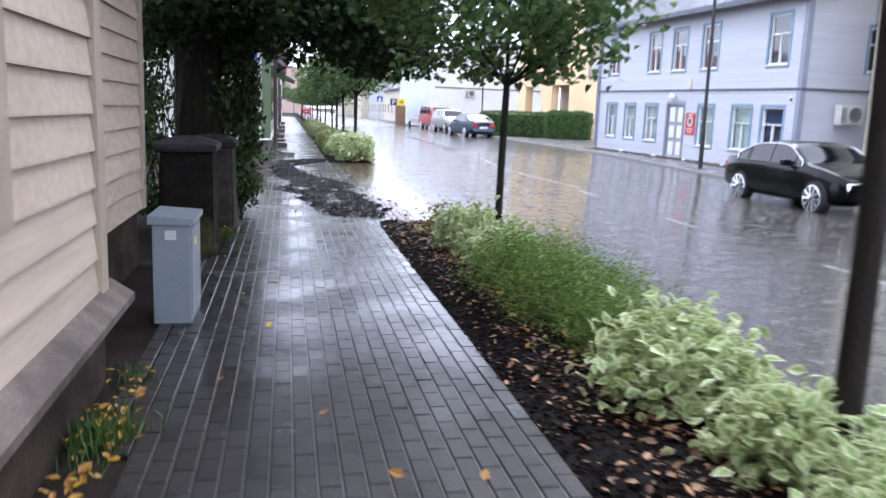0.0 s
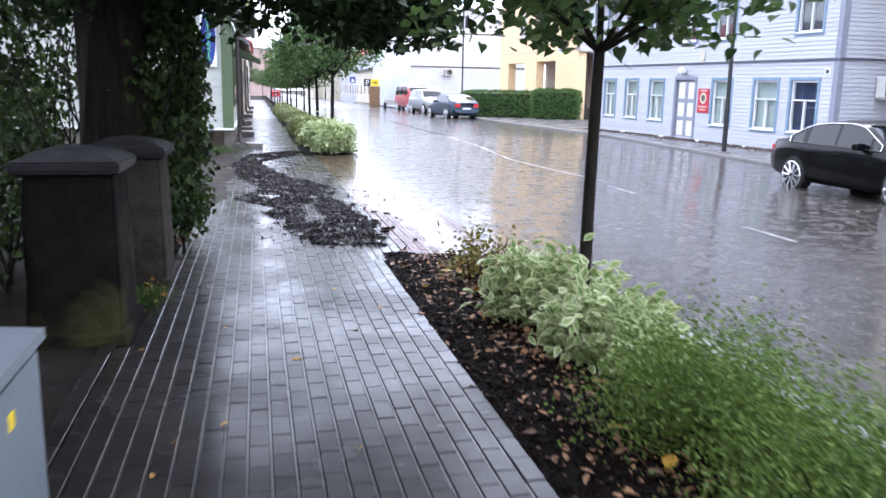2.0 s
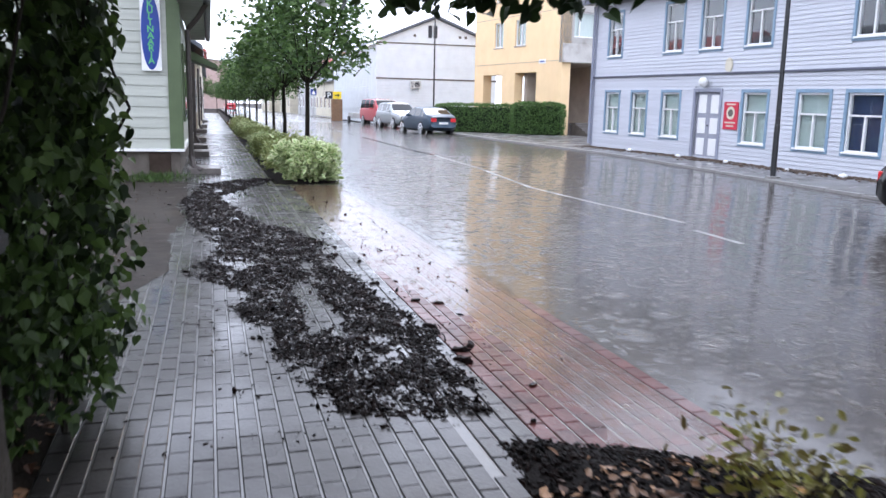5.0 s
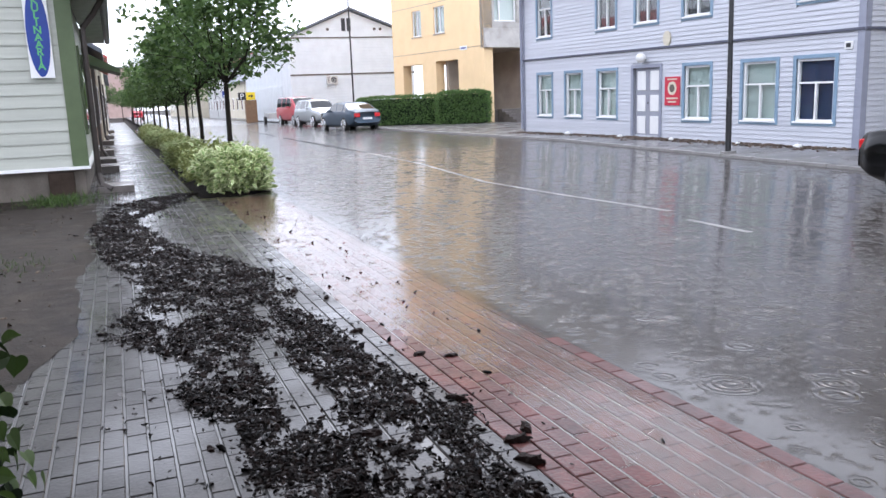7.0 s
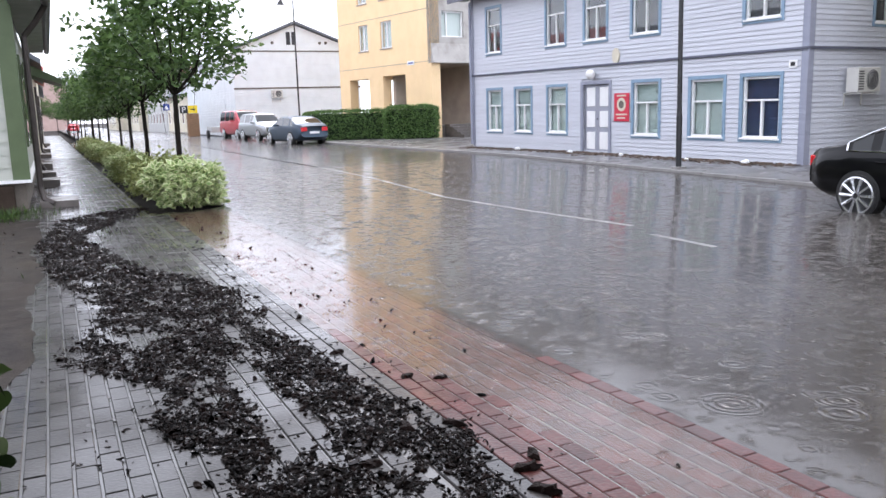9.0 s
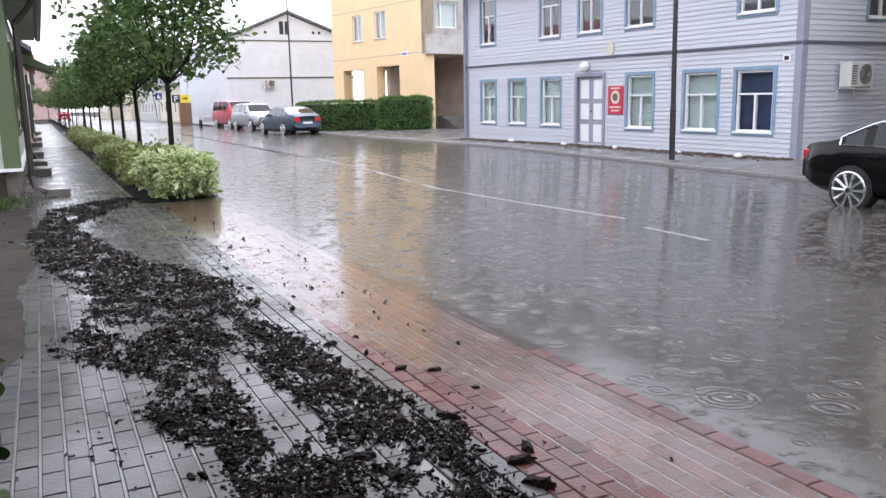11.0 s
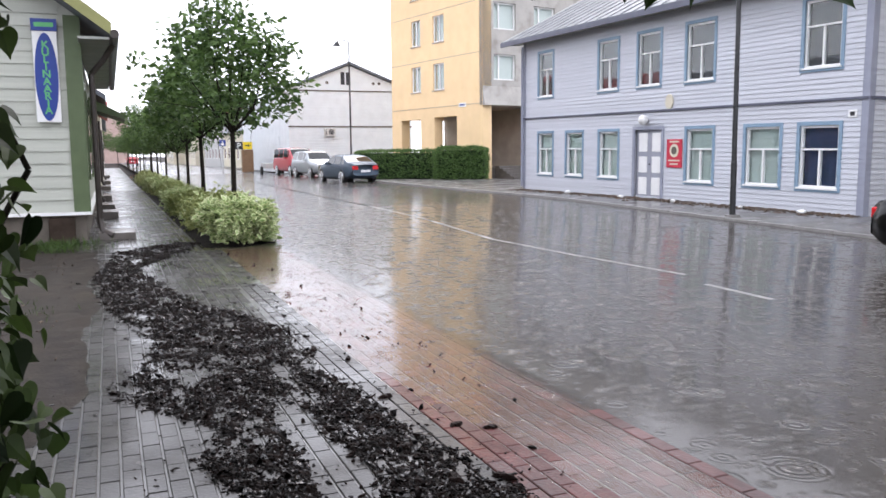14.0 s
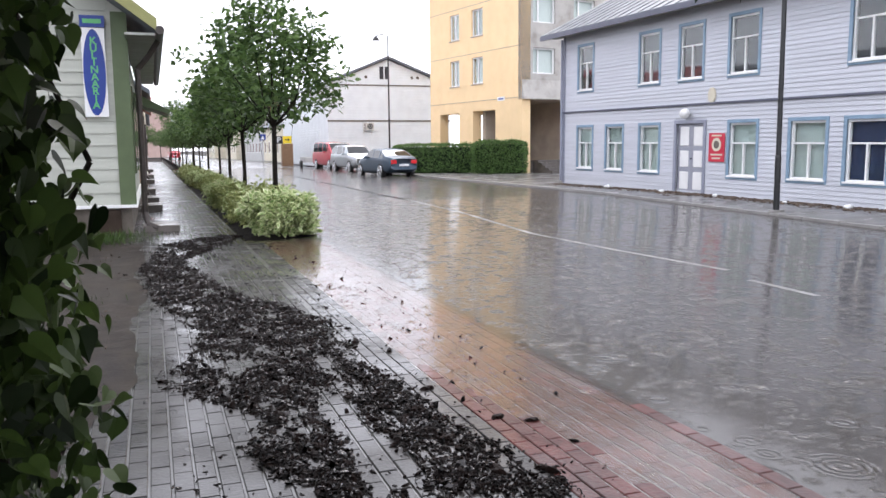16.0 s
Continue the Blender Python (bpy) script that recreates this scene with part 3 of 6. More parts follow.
n = 1500
ux = rng.uniform(0, 14.6, n)
ox = np.abs(rng.normal(0, 0.35, n)) + 0.05
px = 15.1 - 0.0445 * ux - ox
py = 22.5 + ux
pz = np.array([right_pave_z(a, b) for a, b in zip(px, py)]) + 0.003
chips_on("washed_up_debris", np.stack([px, py, pz], 1), rng.uniform(0.04, 0.14, n), material("brown_debris", (0.09, 0.06, 0.04), 0.7, 0.4, 9, 0.5, island=0.5), "brown wet debris washed against the house wall", "debris")
for ux, sz in ((10.9, 0.13), (8.0, 0.10), (5.6, 0.09), (1.2, 0.12), (3.1, 0.07)):
    bm = bmesh.new()
    bmesh.ops.create_icosphere(bm, subdivisions=2, radius=sz)
    for v in bm.verts:
        v.co *= 0.8 + 0.35 * noise.noise(v.co * 9 + Vector((ux, 0, 0)))
        v.co.z *= 0.6
    ob = mesh_object("crumpled_bag", bm, M_WHITE)
    ob.location = (15.1 - 0.0445 * ux - 0.45, 22.5 + ux, right_pave_z(14.6, 22.5 + ux) + sz * 0.4)
    tagged(ob, "crumpled white plastic bag lying in wet debris", "litter", "litter by the house")


# ---- windows ----
def window(parent, u0, u1, z0, z1, casing, backing, split=0.62, proud=0.035, cas_w=0.09, sill=True):
    """Wooden window in a wall whose outer face is y = 0 and whose street side is +y."""
    bm = holed_wall(u0, u1, z0, z1, [(u0 + cas_w, u1 - cas_w, z0 + cas_w, z1 - cas_w)], 0.0, proud)
    w = part("window", bm, casing, parent)
    a, b, c, d = u0 + cas_w, u1 - cas_w, z0 + cas_w, z1 - cas_w
    t = 0.055
    mid = c + (d - c) * split
    half = (a + b) / 2
    holes = [(a + t, half - t * 0.45, c + t, mid - t * 0.4), (half + t * 0.45, b - t, c + t, mid - t * 0.4), (a + t, b - t, mid + t * 0.4, d - t)]
    part("frame", holed_wall(a, b, c, d, holes, -0.10, -0.02), M_WHITE, w)
    p = part("pane", box(a + t, b - t, -0.066, -0.062, c + t, d - t), M_GLASS, w)
    p.visible_shadow = False
    # sheet behind the glass: a blind, or M_DARK painted as an unlit room
    part("backing", box(a + 0.02, b - 0.02, -0.16, -0.14, c + 0.02, d - 0.02), backing, w)
    if sill:
        part("sill", box(a - 0.03, b + 0.03, -0.02, 0.07, c - 0.035, c + 0.01, 0.006), M_WHITE, w)
    return w


def boards(parent, rows, u_spans, pitch, mat, y_out=0.022, name="plank", tilt=0.035):
    """Lapped boards: unit-long boards stretched between openings; u_spans(z0, z1) gives the free stretches."""
    bm = bmesh.new()
    prism(bm, [(-0.004, 0), (y_out, 0.0), (y_out, 0.012), (0.004, pitch + 0.008), (-0.004, pitch + 0.008)], "x", 0, 1)
    tmp = mesh_object(name, bm, mat)
    data = tmp.data
    bpy.data.objects.remove(tmp)
    for z in rows:
        for a, b in u_spans(z, z + pitch):
            o = new(name, data)
            o.parent = parent
            o.location = (a, random.uniform(-0.0015, 0.0015), z)
            o.scale = (b - a, 1, 1)


def free_spans(u0, u1, holes):
    def f(z0, z1):
        blocks = sorted((h[0], h[1]) for h in holes if h[2] < z1 - 0.02 and h[3] > z0 + 0.02)
        out, u = [], u0
        for a, b in blocks:
            if a - u > 0.03:
                out.append((u, a))
            u = max(u, b)
        if u1 - u > 0.03:
            out.append((u, u1))
        return out
    return f


# ---- lavender wooden house ----
P = Vector((15.1, 22.5, -0.1))
EU = Vector((-0.0445, 0.99895, 0.01026)).normalized()
OUT = Vector((-0.99901, -0.0445, 0)).normalized()
EZ = EU.cross(OUT)
HOUSE_M = Matrix(((EU.x, OUT.x, EZ.x, P.x), (EU.y, OUT.y, EZ.y, P.y), (EU.z, OUT.z, EZ.z, P.z), (0, 0, 0, 1)))
blue = thing("house", "lavender two-storey boarded house with blue-grey window casings", "house", m=HOUSE_M)
L = 14.6
low = [(12.5, 13.62), (10.65, 11.78), (8.7, 9.86), (4.55, 5.74), (2.28, 3.55), (0.6, 1.86)]
upp = [(12.52, 13.62), (8.77, 9.94), (6.77, 7.95), (4.6, 5.83), (0.66, 1.86)]
door_hole = (6.6, 8.02, 0.05, 2.17)
win_holes = [(a, b, 0.52, 2.14) for a, b in low] + [(a, b, 3.27, 4.98) for a, b in upp]
holes = win_holes + [door_hole]
inner = [(a + 0.05, b - 0.05, c + 0.05, d - 0.05) for a, b, c, d in holes]
part("wall", holed_wall(0, L, -0.1, 5.5, inner, -0.22, -0.004), M_BLUE, blue)
boards(blue, [-0.08 + 0.116 * i for i in range(23)] + [2.64 + 0.116 * i for i in range(25)], free_spans(0.14, L - 0.14, [(a + 0.02, b - 0.02, c + 0.02, d - 0.02) for a, b, c, d in holes]), 0.116, M_BLUE)
part("plinth", box(-0.02, L + 0.02, -0.2, 0.012, -0.35, -0.06), M_GREYSTONE, blue)
part("belt_course", box(-0.03, L + 0.03, 0.0, 0.07, 2.585, 2.645, 0.008), M_BELT, blue)
for u in (0.0, L - 0.14):
    part("corner_board", box(u, u + 0.14, 0, 0.04, 0.03, 5.45), M_GREYBLUE, blue)
for i, (a, b) in enumerate(low):
    window(blue, a, b, 0.52, 2.14, M_BLUE_TRIM, M_BLINDDARK if i == 5 else M_BLIND)
for a, b in upp:
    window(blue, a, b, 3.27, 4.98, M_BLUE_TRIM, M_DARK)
# double panelled door
a, b, c, d = door_hole
dframe = part("door_frame", holed_wall(a, b, c, d, [(a + 0.1, b - 0.1, c, d - 0.1)], 0, 0.05), M_GREYBLUE, blue)
for k in range(2):
    x0 = a + 0.1 + k * (b - a - 0.2) / 2
    x1 = x0 + (b - a - 0.2) / 2
    door = part("door", box(x0 + 0.004, x1 - 0.004, -0.1, -0.05, c, d - 0.1), M_DOORGREY, blue, "grey door leaf with white panels")
    for z0, z1 in ((0.14, 0.66), (0.80, 1.28), (1.42, 1.98)):
        part("panel", box(x0 + 0.11, x1 - 0.11, -0.055, -0.035, z0, z1, 0.01), M_WHITE, door)
    if k == 0:
        part("door_handle", rod(bmesh.new(), (x1 - 0.05, -0.02, 1.05), (x1 - 0.05, 0.01, 1.05), 0.025), M_BLACKMETAL, door)
part("doorstep", box(a, b, 0.0, 0.25, -0.2, 0.03, 0.01), M_STEP, blue)
bm = bmesh.new()
bmesh.ops.create_uvsphere(bm, u_segments=18, v_segments=12, radius=0.15)
bmesh.ops.translate(bm, vec=(7.4, 0.16, 2.36), verts=bm.verts)
part("porch_lamp", bm, M_LAMPGLASS, blue, "round white opal glass lamp", True)
bm = bmesh.new()
prism(bm, [(6.39 + 0.16 * math.cos(t * 0.628), 2.84 + 0.22 * math.sin(t * 0.628)) for t in range(10)], "y", 0.02, 0.06)
part("plaque", bm, M_CREAM, blue, "small oval coat-of-arms plaque")
part("number_plate", box(0.25, 0.47, 0.022, 0.04, 2.2, 2.37, 0.01), M_WHITE, blue)
part("plate_bar", box(0.30, 0.42, 0.04, 0.044, 2.24, 2.33), M_BLACKMETAL, blue)
# side wall towards the yard, with its boards
side = part("side_wall", holed_wall(-10, 0, 0, 5.5, [(-3.3, -2.1, 3.1, 4.6)], -0.2, 0.0), M_BLUE, blue)
side.matrix_basis = Matrix(((0, -1, 0, 0), (1, 0, 0, 0), (0, 0, 1, 0), (0, 0, 0, 1)))
boards(side, [-0.08 + 0.116 * i for i in range(23)] + [2.64 + 0.116 * i for i in range(25)], free_spans(-10, -0.1, [(-3.3, -2.1, 3.1, 4.6)]), 0.116, M_BLUE)
part("side_belt", box(-10, 0.03, 0, 0.066, 2.585, 2.645), M_BELT, side)
part("side_corner_board", box(-0.14, 0.04, 0, 0.04, 0.03, 5.45), M_GREYBLUE, side)
part("side_plinth", box(-10, 0, -0.2, 0.012, -0.35, -0.06), M_GREYSTONE, side)
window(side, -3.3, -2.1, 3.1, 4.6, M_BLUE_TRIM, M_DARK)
part("far_wall", box(L - 0.2, L, -10, -0.2, -0.3, 5.5), M_BLUE, blue)
part("back_wall", box(0, L, -10.2, -10, -0.3, 5.5), M_BLUE, blue)
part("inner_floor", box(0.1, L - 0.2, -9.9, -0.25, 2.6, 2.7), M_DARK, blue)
bm = bmesh.new()
prism(bm, [(0.62, 5.36), (0.62, 5.46), (-5.0, 8.3), (-10.8, 5.46), (-10.8, 5.36), (-5.0, 8.16)], "x", -0.7, L + 0.7)
roof = part("roof", bm, M_ROOF, blue, "grey metal gabled roof with a wide eave")
for i in range(26):
    bm = bmesh.new()
    u = -0.6 + i * 0.61
    prism(bm, [(u, 0), (u + 0.03, 0), (u + 0.03, 0.03), (u, 0.03)], "y", 0, 6.25)
    s = part("roof_seam", bm, M_ROOF, roof)
    s.matrix_basis = Matrix.Translation((0, 0.62, 5.455)) @ Matrix.Rotation(math.pi - math.atan2(2.84, 5.62), 4, "X") @ Matrix.Diagonal((1, 1, -1, 1))
part("fascia", box(-0.68, L + 0.68, 0.60, 0.66, 5.27, 5.42), M_BELT, blue)
part("eave_soffit", box(-0.65, L + 0.65, -0.1, 0.6, 5.36, 5.40), M_SOFFIT, blue)
rd = bmesh.new()
rod(rd, (L - 0.05, 0.12, 0.1), (L - 0.05, 0.12, 5.25), 0.045)
part("downpipe", rd, M_GREYBLUE, blue)

# red board with emblem by the door
sg = thing("wall_sign", "red enamel board with a round emblem beside the door", "sign", m=HOUSE_M)
part("board", box(5.8, 6.44, 0.03, 0.05, 0.98, 1.78, 0.005), M_SIGNRED, sg)
bm = bmesh.new()
prism(bm, [(6.12 + 0.19 * math.cos(t * 0.2618), 1.46 + 0.19 * math.sin(t * 0.2618)) for t in range(24)], "y", 0.05, 0.054)
part("emblem", bm, M_CREAM, sg, "cream round emblem")
bm = bmesh.new()
prism(bm, [(6.12 + 0.11 * math.cos(t * 0.2618), 1.46 + 0.11 * math.sin(t * 0.2618)) for t in range(24)], "y", 0.054, 0.057)
part("emblem_core", bm, M_GREYSTONE, sg)
for z, hw in ((1.71, 0.2), (1.18, 0.24), (1.08, 0.17)):
    part("text_bar", box(6.12 - hw, 6.12 + hw, 0.05, 0.054, z - 0.022, z + 0.022), M_CREAM, sg)


def air_conditioner(m, label):
    ac = thing("air_conditioner", label, "air conditioner", "outdoor units", m=m)
    part("case", box(-0.4, 0.4, 0.12, 0.42, 0, 0.55, 0.02), M_ACWHITE, ac)
    bm = bmesh.new()
    for r in (0.07, 0.13, 0.19, 0.23):
        for i in range(24):
            a, b = i * 0.2618, (i + 1) * 0.2618
            rod(bm, (-0.1 + r * math.cos(a), 0.43, 0.275 + r * math.sin(a)), (-0.1 + r * math.cos(b), 0.43, 0.275 + r * math.sin(b)), 0.006, n=4)
    part("fan", rod(bmesh.new(), (-0.1, 0.40, 0.275), (-0.1, 0.424, 0.275), 0.225, n=24), M_DARK, ac)
    part("fan_grille", bm, M_ACWHITE, ac)
    for i in range(8):
        part("louvre", box(0.2, 0.37, 0.415, 0.428, 0.06 + i * 0.055, 0.085 + i * 0.055), M_DARK, ac)
    for x in (-0.3, 0.3):
        b = box(x - 0.015, x + 0.015, 0, 0.45, -0.04, -0.005)
        block(b, x - 0.015, x + 0.015, 0, 0.03, -0.3, -0.04)
        part("bracket", b, M_ACWHITE, ac)
    return ac


air_conditioner(HOUSE_M @ side.matrix_basis @ pose(-1.55, 0.0, 1.62), "white outdoor air conditioner on the boarded side wall")

# ---- yellow block with porch ----
YP, YD = Vector((19.0, 51.2, -0.02)), Vector((-2.0, 10.3, 0)).normalized()
YO = Vector((-YD.y, YD.x, 0))
YEL_M = Matrix(((YD.x, YO.x, 0, YP.x), (YD.y, YO.y, 0, YP.y), (0, 0, 1, YP.z), (0, 0, 0, 1)))
yel = thing("apartment_building", "yellow plastered apartment block with grey side and porch", "building", m=YEL_M)
yw = [(5.95, 7.05), (3.35, 4.55)]
rows = [(5.17, 6.72), (7.95, 9.5), (10.75, 12.3), (13.5, 15.1)]
yholes = [(a, b, c, d) for a, b in yw for c, d in rows]
porch = [(6.0, 8.35, 0.6, 3.52), (2.05, 4.45, 0.6, 3.58)]
part("wall", holed_wall(-0.5, 9.55, 0, 16, yholes + porch, -0.6, 0.0), M_YELLOW, yel)
for z in (4.15, 6.95, 9.75, 12.55):
    part("joint_line", box(-0.51, 9.56, 0.0, 0.012, z, z + 0.03), M_PORCH, yel)
for a, b, c, d in yholes:
    w = part("window", holed_wall(a, b, c, d, [(a + 0.08, (a + b) / 2 - 0.04, c + 0.08, d - 0.08), ((a + b) / 2 + 0.04, b - 0.08, c + 0.08, d - 0.08)], -0.16, -0.09), M_WHITE, yel)
    p = part("pane", box(a + 0.08, b - 0.08, -0.13, -0.125, c + 0.08, d - 0.08), M_GLASS, w)
    p.visible_shadow = False
    part("curtain", box(a, b, -0.36, -0.34, c, d), M_BLIND, w)
    part("sill", box(a - 0.05, b + 0.05, -0.2, 0.05, c - 0.06, c), M_PORCH, w)
plate = part("street_sign", box(1.1, 1.8, 0.015, 0.03, 4.05, 4.28), M_WHITE, yel, "small white enamel plate with blue writing")
part("text_bar", box(1.2, 1.7, 0.03, 0.034, 4.12, 4.2), M_SIGNBLUE, plate)
part("porch_back", box(-0.4, 4.6, -4.0, -3.8, 0, 4), M_PORCH, yel)
part("porch_floor", box(-0.4, 9.4, -9, -0.6, 0, 0.62), M_STEP, yel)
part("far_end_wall", box(9.3, 9.55, -14, -0.6, 3.6, 16), M_YELLOW, yel)
part("roof", box(-0.8, 9.9, -14, 0.35, 16, 16.3), M_ROOF, yel)
# grey side, over an open passage
gs = part("grey_side", holed_wall(0, 12.5, 4.05, 16, [(0.75 + 2.85 * k, 2.3 + 2.85 * k, c, d) for k in range(4) for c, d in ((5.45, 6.85), (8.2, 9.65), (11.0, 12.5), (13.8, 15.2))], -0.3, 0), M_GREYPLASTER, yel, "stained grey plaster side wall")
gs.matrix_basis = Matrix(((0, -1, 0, -0.5), (-1, 0, 0, 0), (0, 0, 1, 0), (0, 0, 0, 1)))
for k in range(4):
    for c, d in ((5.45, 6.85), (8.2, 9.65), (11.0, 12.5)):
        a, b = 0.75 + 2.85 * k, 2.3 + 2.85 * k
        w = part("side_window", holed_wall(a, b, c, d, [(a + 0.08, a + 0.4, c + 0.08, d - 0.08), (a + 0.48, b - 0.08, c + 0.08, d - 0.08)], -0.2, -0.12), M_WHITE, gs)
for k in range(4):
    p = part("side_glass", box(0.75 + 2.85 * k, 2.3 + 2.85 * k, -0.26, -0.25, 5.4, 12.6), M_BLIND, gs)
part("side_sloped_fascia", prism(bmesh.new(), [(0, 4.05), (0.25, 4.05), (0.0, 5.1)], "x", 0, 12.5), M_GREYPLASTER, gs)
part("passage_wall", box(-0.4, -0.1, -12.5, -4.5, 0.0, 4.05), M_PORCH, yel)
part("passage_inner", box(4.0, 4.3, -12.5, -0.6, 0.0, 4.05), M_PORCH, yel)
part("passage_ceiling", box(-0.4, 9.4, -12.5, -0.6, 4.0, 4.2), M_PORCH, yel)
for i in range(5):
    part("step", box(-2.1 + i * 0.32, -0.4, -9, -0.9, i * 0.14, i * 0.14 + 0.14, 0.01), M_STEP, yel)

# ---- white warehouse ----
wh = thing("warehouse", "white boarded warehouse with a low gable", "building", m=Matrix.Translation((13.35, 75, -0.02)))
bm = bmesh.new()
prism(bm, [(0, 0), (10.4, 0), (10.4, 6.6), (5.0, 8.6), (0, 6.6)], "y", 0, 0.4)
part("gable_wall", bm, M_WHITESIDING, wh)
part("side_wall", box(0, 0.35, 0.4, 24, 0, 6.5), M_WHITESIDING, wh)
part("belt", box(-0.03, 10.45, -0.05, 0, 3.62, 3.74), M_GREYSTONE, wh)
part("upper_belt", box(-0.03, 10.45, -0.05, 0, 6.5, 6.6), M_GREYSTONE, wh)
bm = bmesh.new()
prism(bm, [(-0.5, 6.45), (5.0, 8.72), (10.9, 6.45), (10.9, 6.6), (5.0, 8.9), (-0.5, 6.6)], "y", -0.35, 24.2)
part("roof", bm, M_ROOF, wh)
for x in (4.35, 4.8):
    part("vent_window", box(x, x + 0.32, -0.04, 0.0, 7.05, 8.05), M_DARK, wh)
for x in (3.2, 7.1, 7.6):
    part("vent", rod(bmesh.new(), (x, -0.05, 7.2), (x, 0.0, 7.2), 0.12), M_GREYSTONE, wh)
part("side_panel", box(-0.05, 0, 4, 22, 1.0, 3.0), M_WHITESIDING, wh)
air_conditioner(Matrix.Translation((16.6, 74.97, 2.9)) @ pose(0, 0, 0, 0, 0, 180) @ Matrix.Diagonal((1.1, 1, 1.1, 1)), "white outdoor air conditioner on the white warehouse")


# ---- simple far houses ----
def far_house(name, x0, x1, y0, y1, h, ridge, wall, roof_mat, label, street_x, n_win, trim=M_WHITE, storeys=1):
    """Gabled house with its eave along the street; street_x is the street-side face."""
    ob = thing(name, label, "house")
    part("wall", box(x0, x1, y0, y1, -0.3, h), wall, ob)
    bm = bmesh.new()
    e = 0.45
    prism(bm, [(x0 - e, h - 0.1), ((x0 + x1) / 2, h + ridge), (x1 + e, h - 0.1), (x1 + e, h + 0.05), ((x0 + x1) / 2, h + ridge + 0.18), (x0 - e, h + 0.05)], "y", y0 - 0.4, y1 + 0.4)
    part("roof", bm, roof_mat, ob)
    bm = bmesh.new()
    prism(bm, [(x0, h - 0.1), (x1, h - 0.1), ((x0 + x1) / 2, h + ridge)], "y", y0 + 0.02, y1 - 0.02)
    part("gable", bm, wall, ob)
    s = 1 if street_x == x1 else -1
    for k in range(n_win):
        for f in range(storeys):
            yc = y0 + (k + 0.5) * (y1 - y0) / n_win
            z0 = 0.95 + f * 2.8
            lo, hi = sorted((street_x, street_x + s * 0.05))
            w = part("window", box(lo, hi, yc - 0.55, yc + 0.55, z0, z0 + 1.5), trim, ob)
            lo, hi = sorted((street_x + s * 0.05, street_x + s * 0.06))
            part("pane", box(lo, hi, yc - 0.44, yc + 0.44, z0 + 0.1, z0 + 1.4), M_CARGLASS, w)
    return ob


far_house("house", -8, -0.55, 36.5, 49, 3.2, 2.6, M_BROWNWOOD, M_ROOF, "brown weathered wooden house on the street line", -0.55, 4)
far_house("house", -9, -0.5, 50, 62, 3.6, 2.6, M_CREAM, M_REDROOF, "cream house with a red roof on the street line", -0.5, 4)
far_house("house", -9, -0.45, 63, 80, 4.6, 2.4, M_CREAM, M_REDROOF, "cream and red house far along the footway", -0.45, 5)
far_house("house", -9, -0.6, 81, 110, 4.3, 2.2, M_PALEGREY, M_ROOF, "pale grey house far along the footway", -0.6, 6, storeys=2)
far_house("house", 14.2, 22, 103, 122, 4.2, 2.6, M_CREAM, M_ROOF, "low cream house far along the street", 14.2, 5)
far_house("house", 14.6, 23, 124, 150, 6.0, 2.6, M_PALEGREY, M_REDROOF, "grey two-storey house far along the street", 14.6, 7, storeys=2)
far_house("house", 13.4, 21, 152, 172, 4.6, 2.6, M_CREAM, M_REDROOF, "low cream house far along the street", 13.4, 5)
far_house("house", 11.5, 20, 175, 200, 6.5, 2.6, M_CREAM, M_ROOF, "far cream house along the street", 11.5, 6, storeys=2)
# reddish brick, with the mist of the distance mixed into its colour
M_HAZEBRICK = material("hazed_far_brick", (0.46, 0.33, 0.29), 0.8, 0.15, 1.5, 0.2)
far_house("apartment_building", -16, 5, 235, 250, 12, 1.0, M_HAZEBRICK, M_ROOF, "far brick apartment block closing the street, paled for haze", 5, 5, storeys=4)
# set close and tall, mostly unseen, to shade the lavender house's side wall
far_house("house", 15.8, 24, 2, 20.4, 6.4, 2.8, M_CREAM, M_ROOF, "cream rendered house beyond the parked car", 15.8, 4, storeys=2)

# ---- green-cornered wooden house ----
gh = thing("house", "pale boarded house with green corner boards and low eave", "house", m=Matrix.Translation((-0.47, 24.3, 0)))
bm = bmesh.new()
prism(bm, [(-8.5, 0.5), (0, 0.5), (0, 3.7), (-4.25, 6.75), (-8.5, 3.7)], "y", 0.03, 0.2)
part("gable_wall", bm, M_GREENBOARD, gh)
part("street_wall", box(-0.2, -0.03, 0.2, 9.4, 0.5, 3.3), M_GREENBOARD, gh)
part("back_wall", box(-8.5, -8.3, 0.2, 9.4, 0.0, 3.3), M_GREENBOARD, gh)
part("end_wall", box(-8.3, -0.2, 9.2, 9.4, 0.0, 3.3), M_GREENBOARD, gh)
part("foundation", box(-8.45, -0.05, 0.06, 9.35, -0.3, 0.46), M_GREYSTONE, gh)
part("sill_board", box(-8.52, 0.05, -0.06, 9.4, 0.46, 0.51), M_WHITE, gh)
bm = bmesh.new()
pitch = 0.2
tmp_rows = [0.51 + 0.2 * i for i in range(28)]


def gable_spans(z0, z1):
    if z1 <= 3.7:
        return [(-8.5, -0.22)]
    inset = (z1 - 3.7) * 4.25 / 3.05
    return [(-8.5 + inset, -inset)] if inset < 4 else []


front = part("cladding", box(-8.4, -0.1, 0.026, 0.04, 0.6, 3.2), M_GREENBOARD, gh)
front_boards = part("board_battens", box(-8.4, -8.38, 0.0, 0.03, 0.6, 3.2), M_GREENBOARD, gh)
front_boards.matrix_basis = Matrix(((1, 0, 0, 0), (0, -1, 0, 0.03), (0, 0, 1, 0), (0, 0, 0, 1)))
boards(front_boards, tmp_rows, gable_spans, 0.2, M_GREENBOARD)
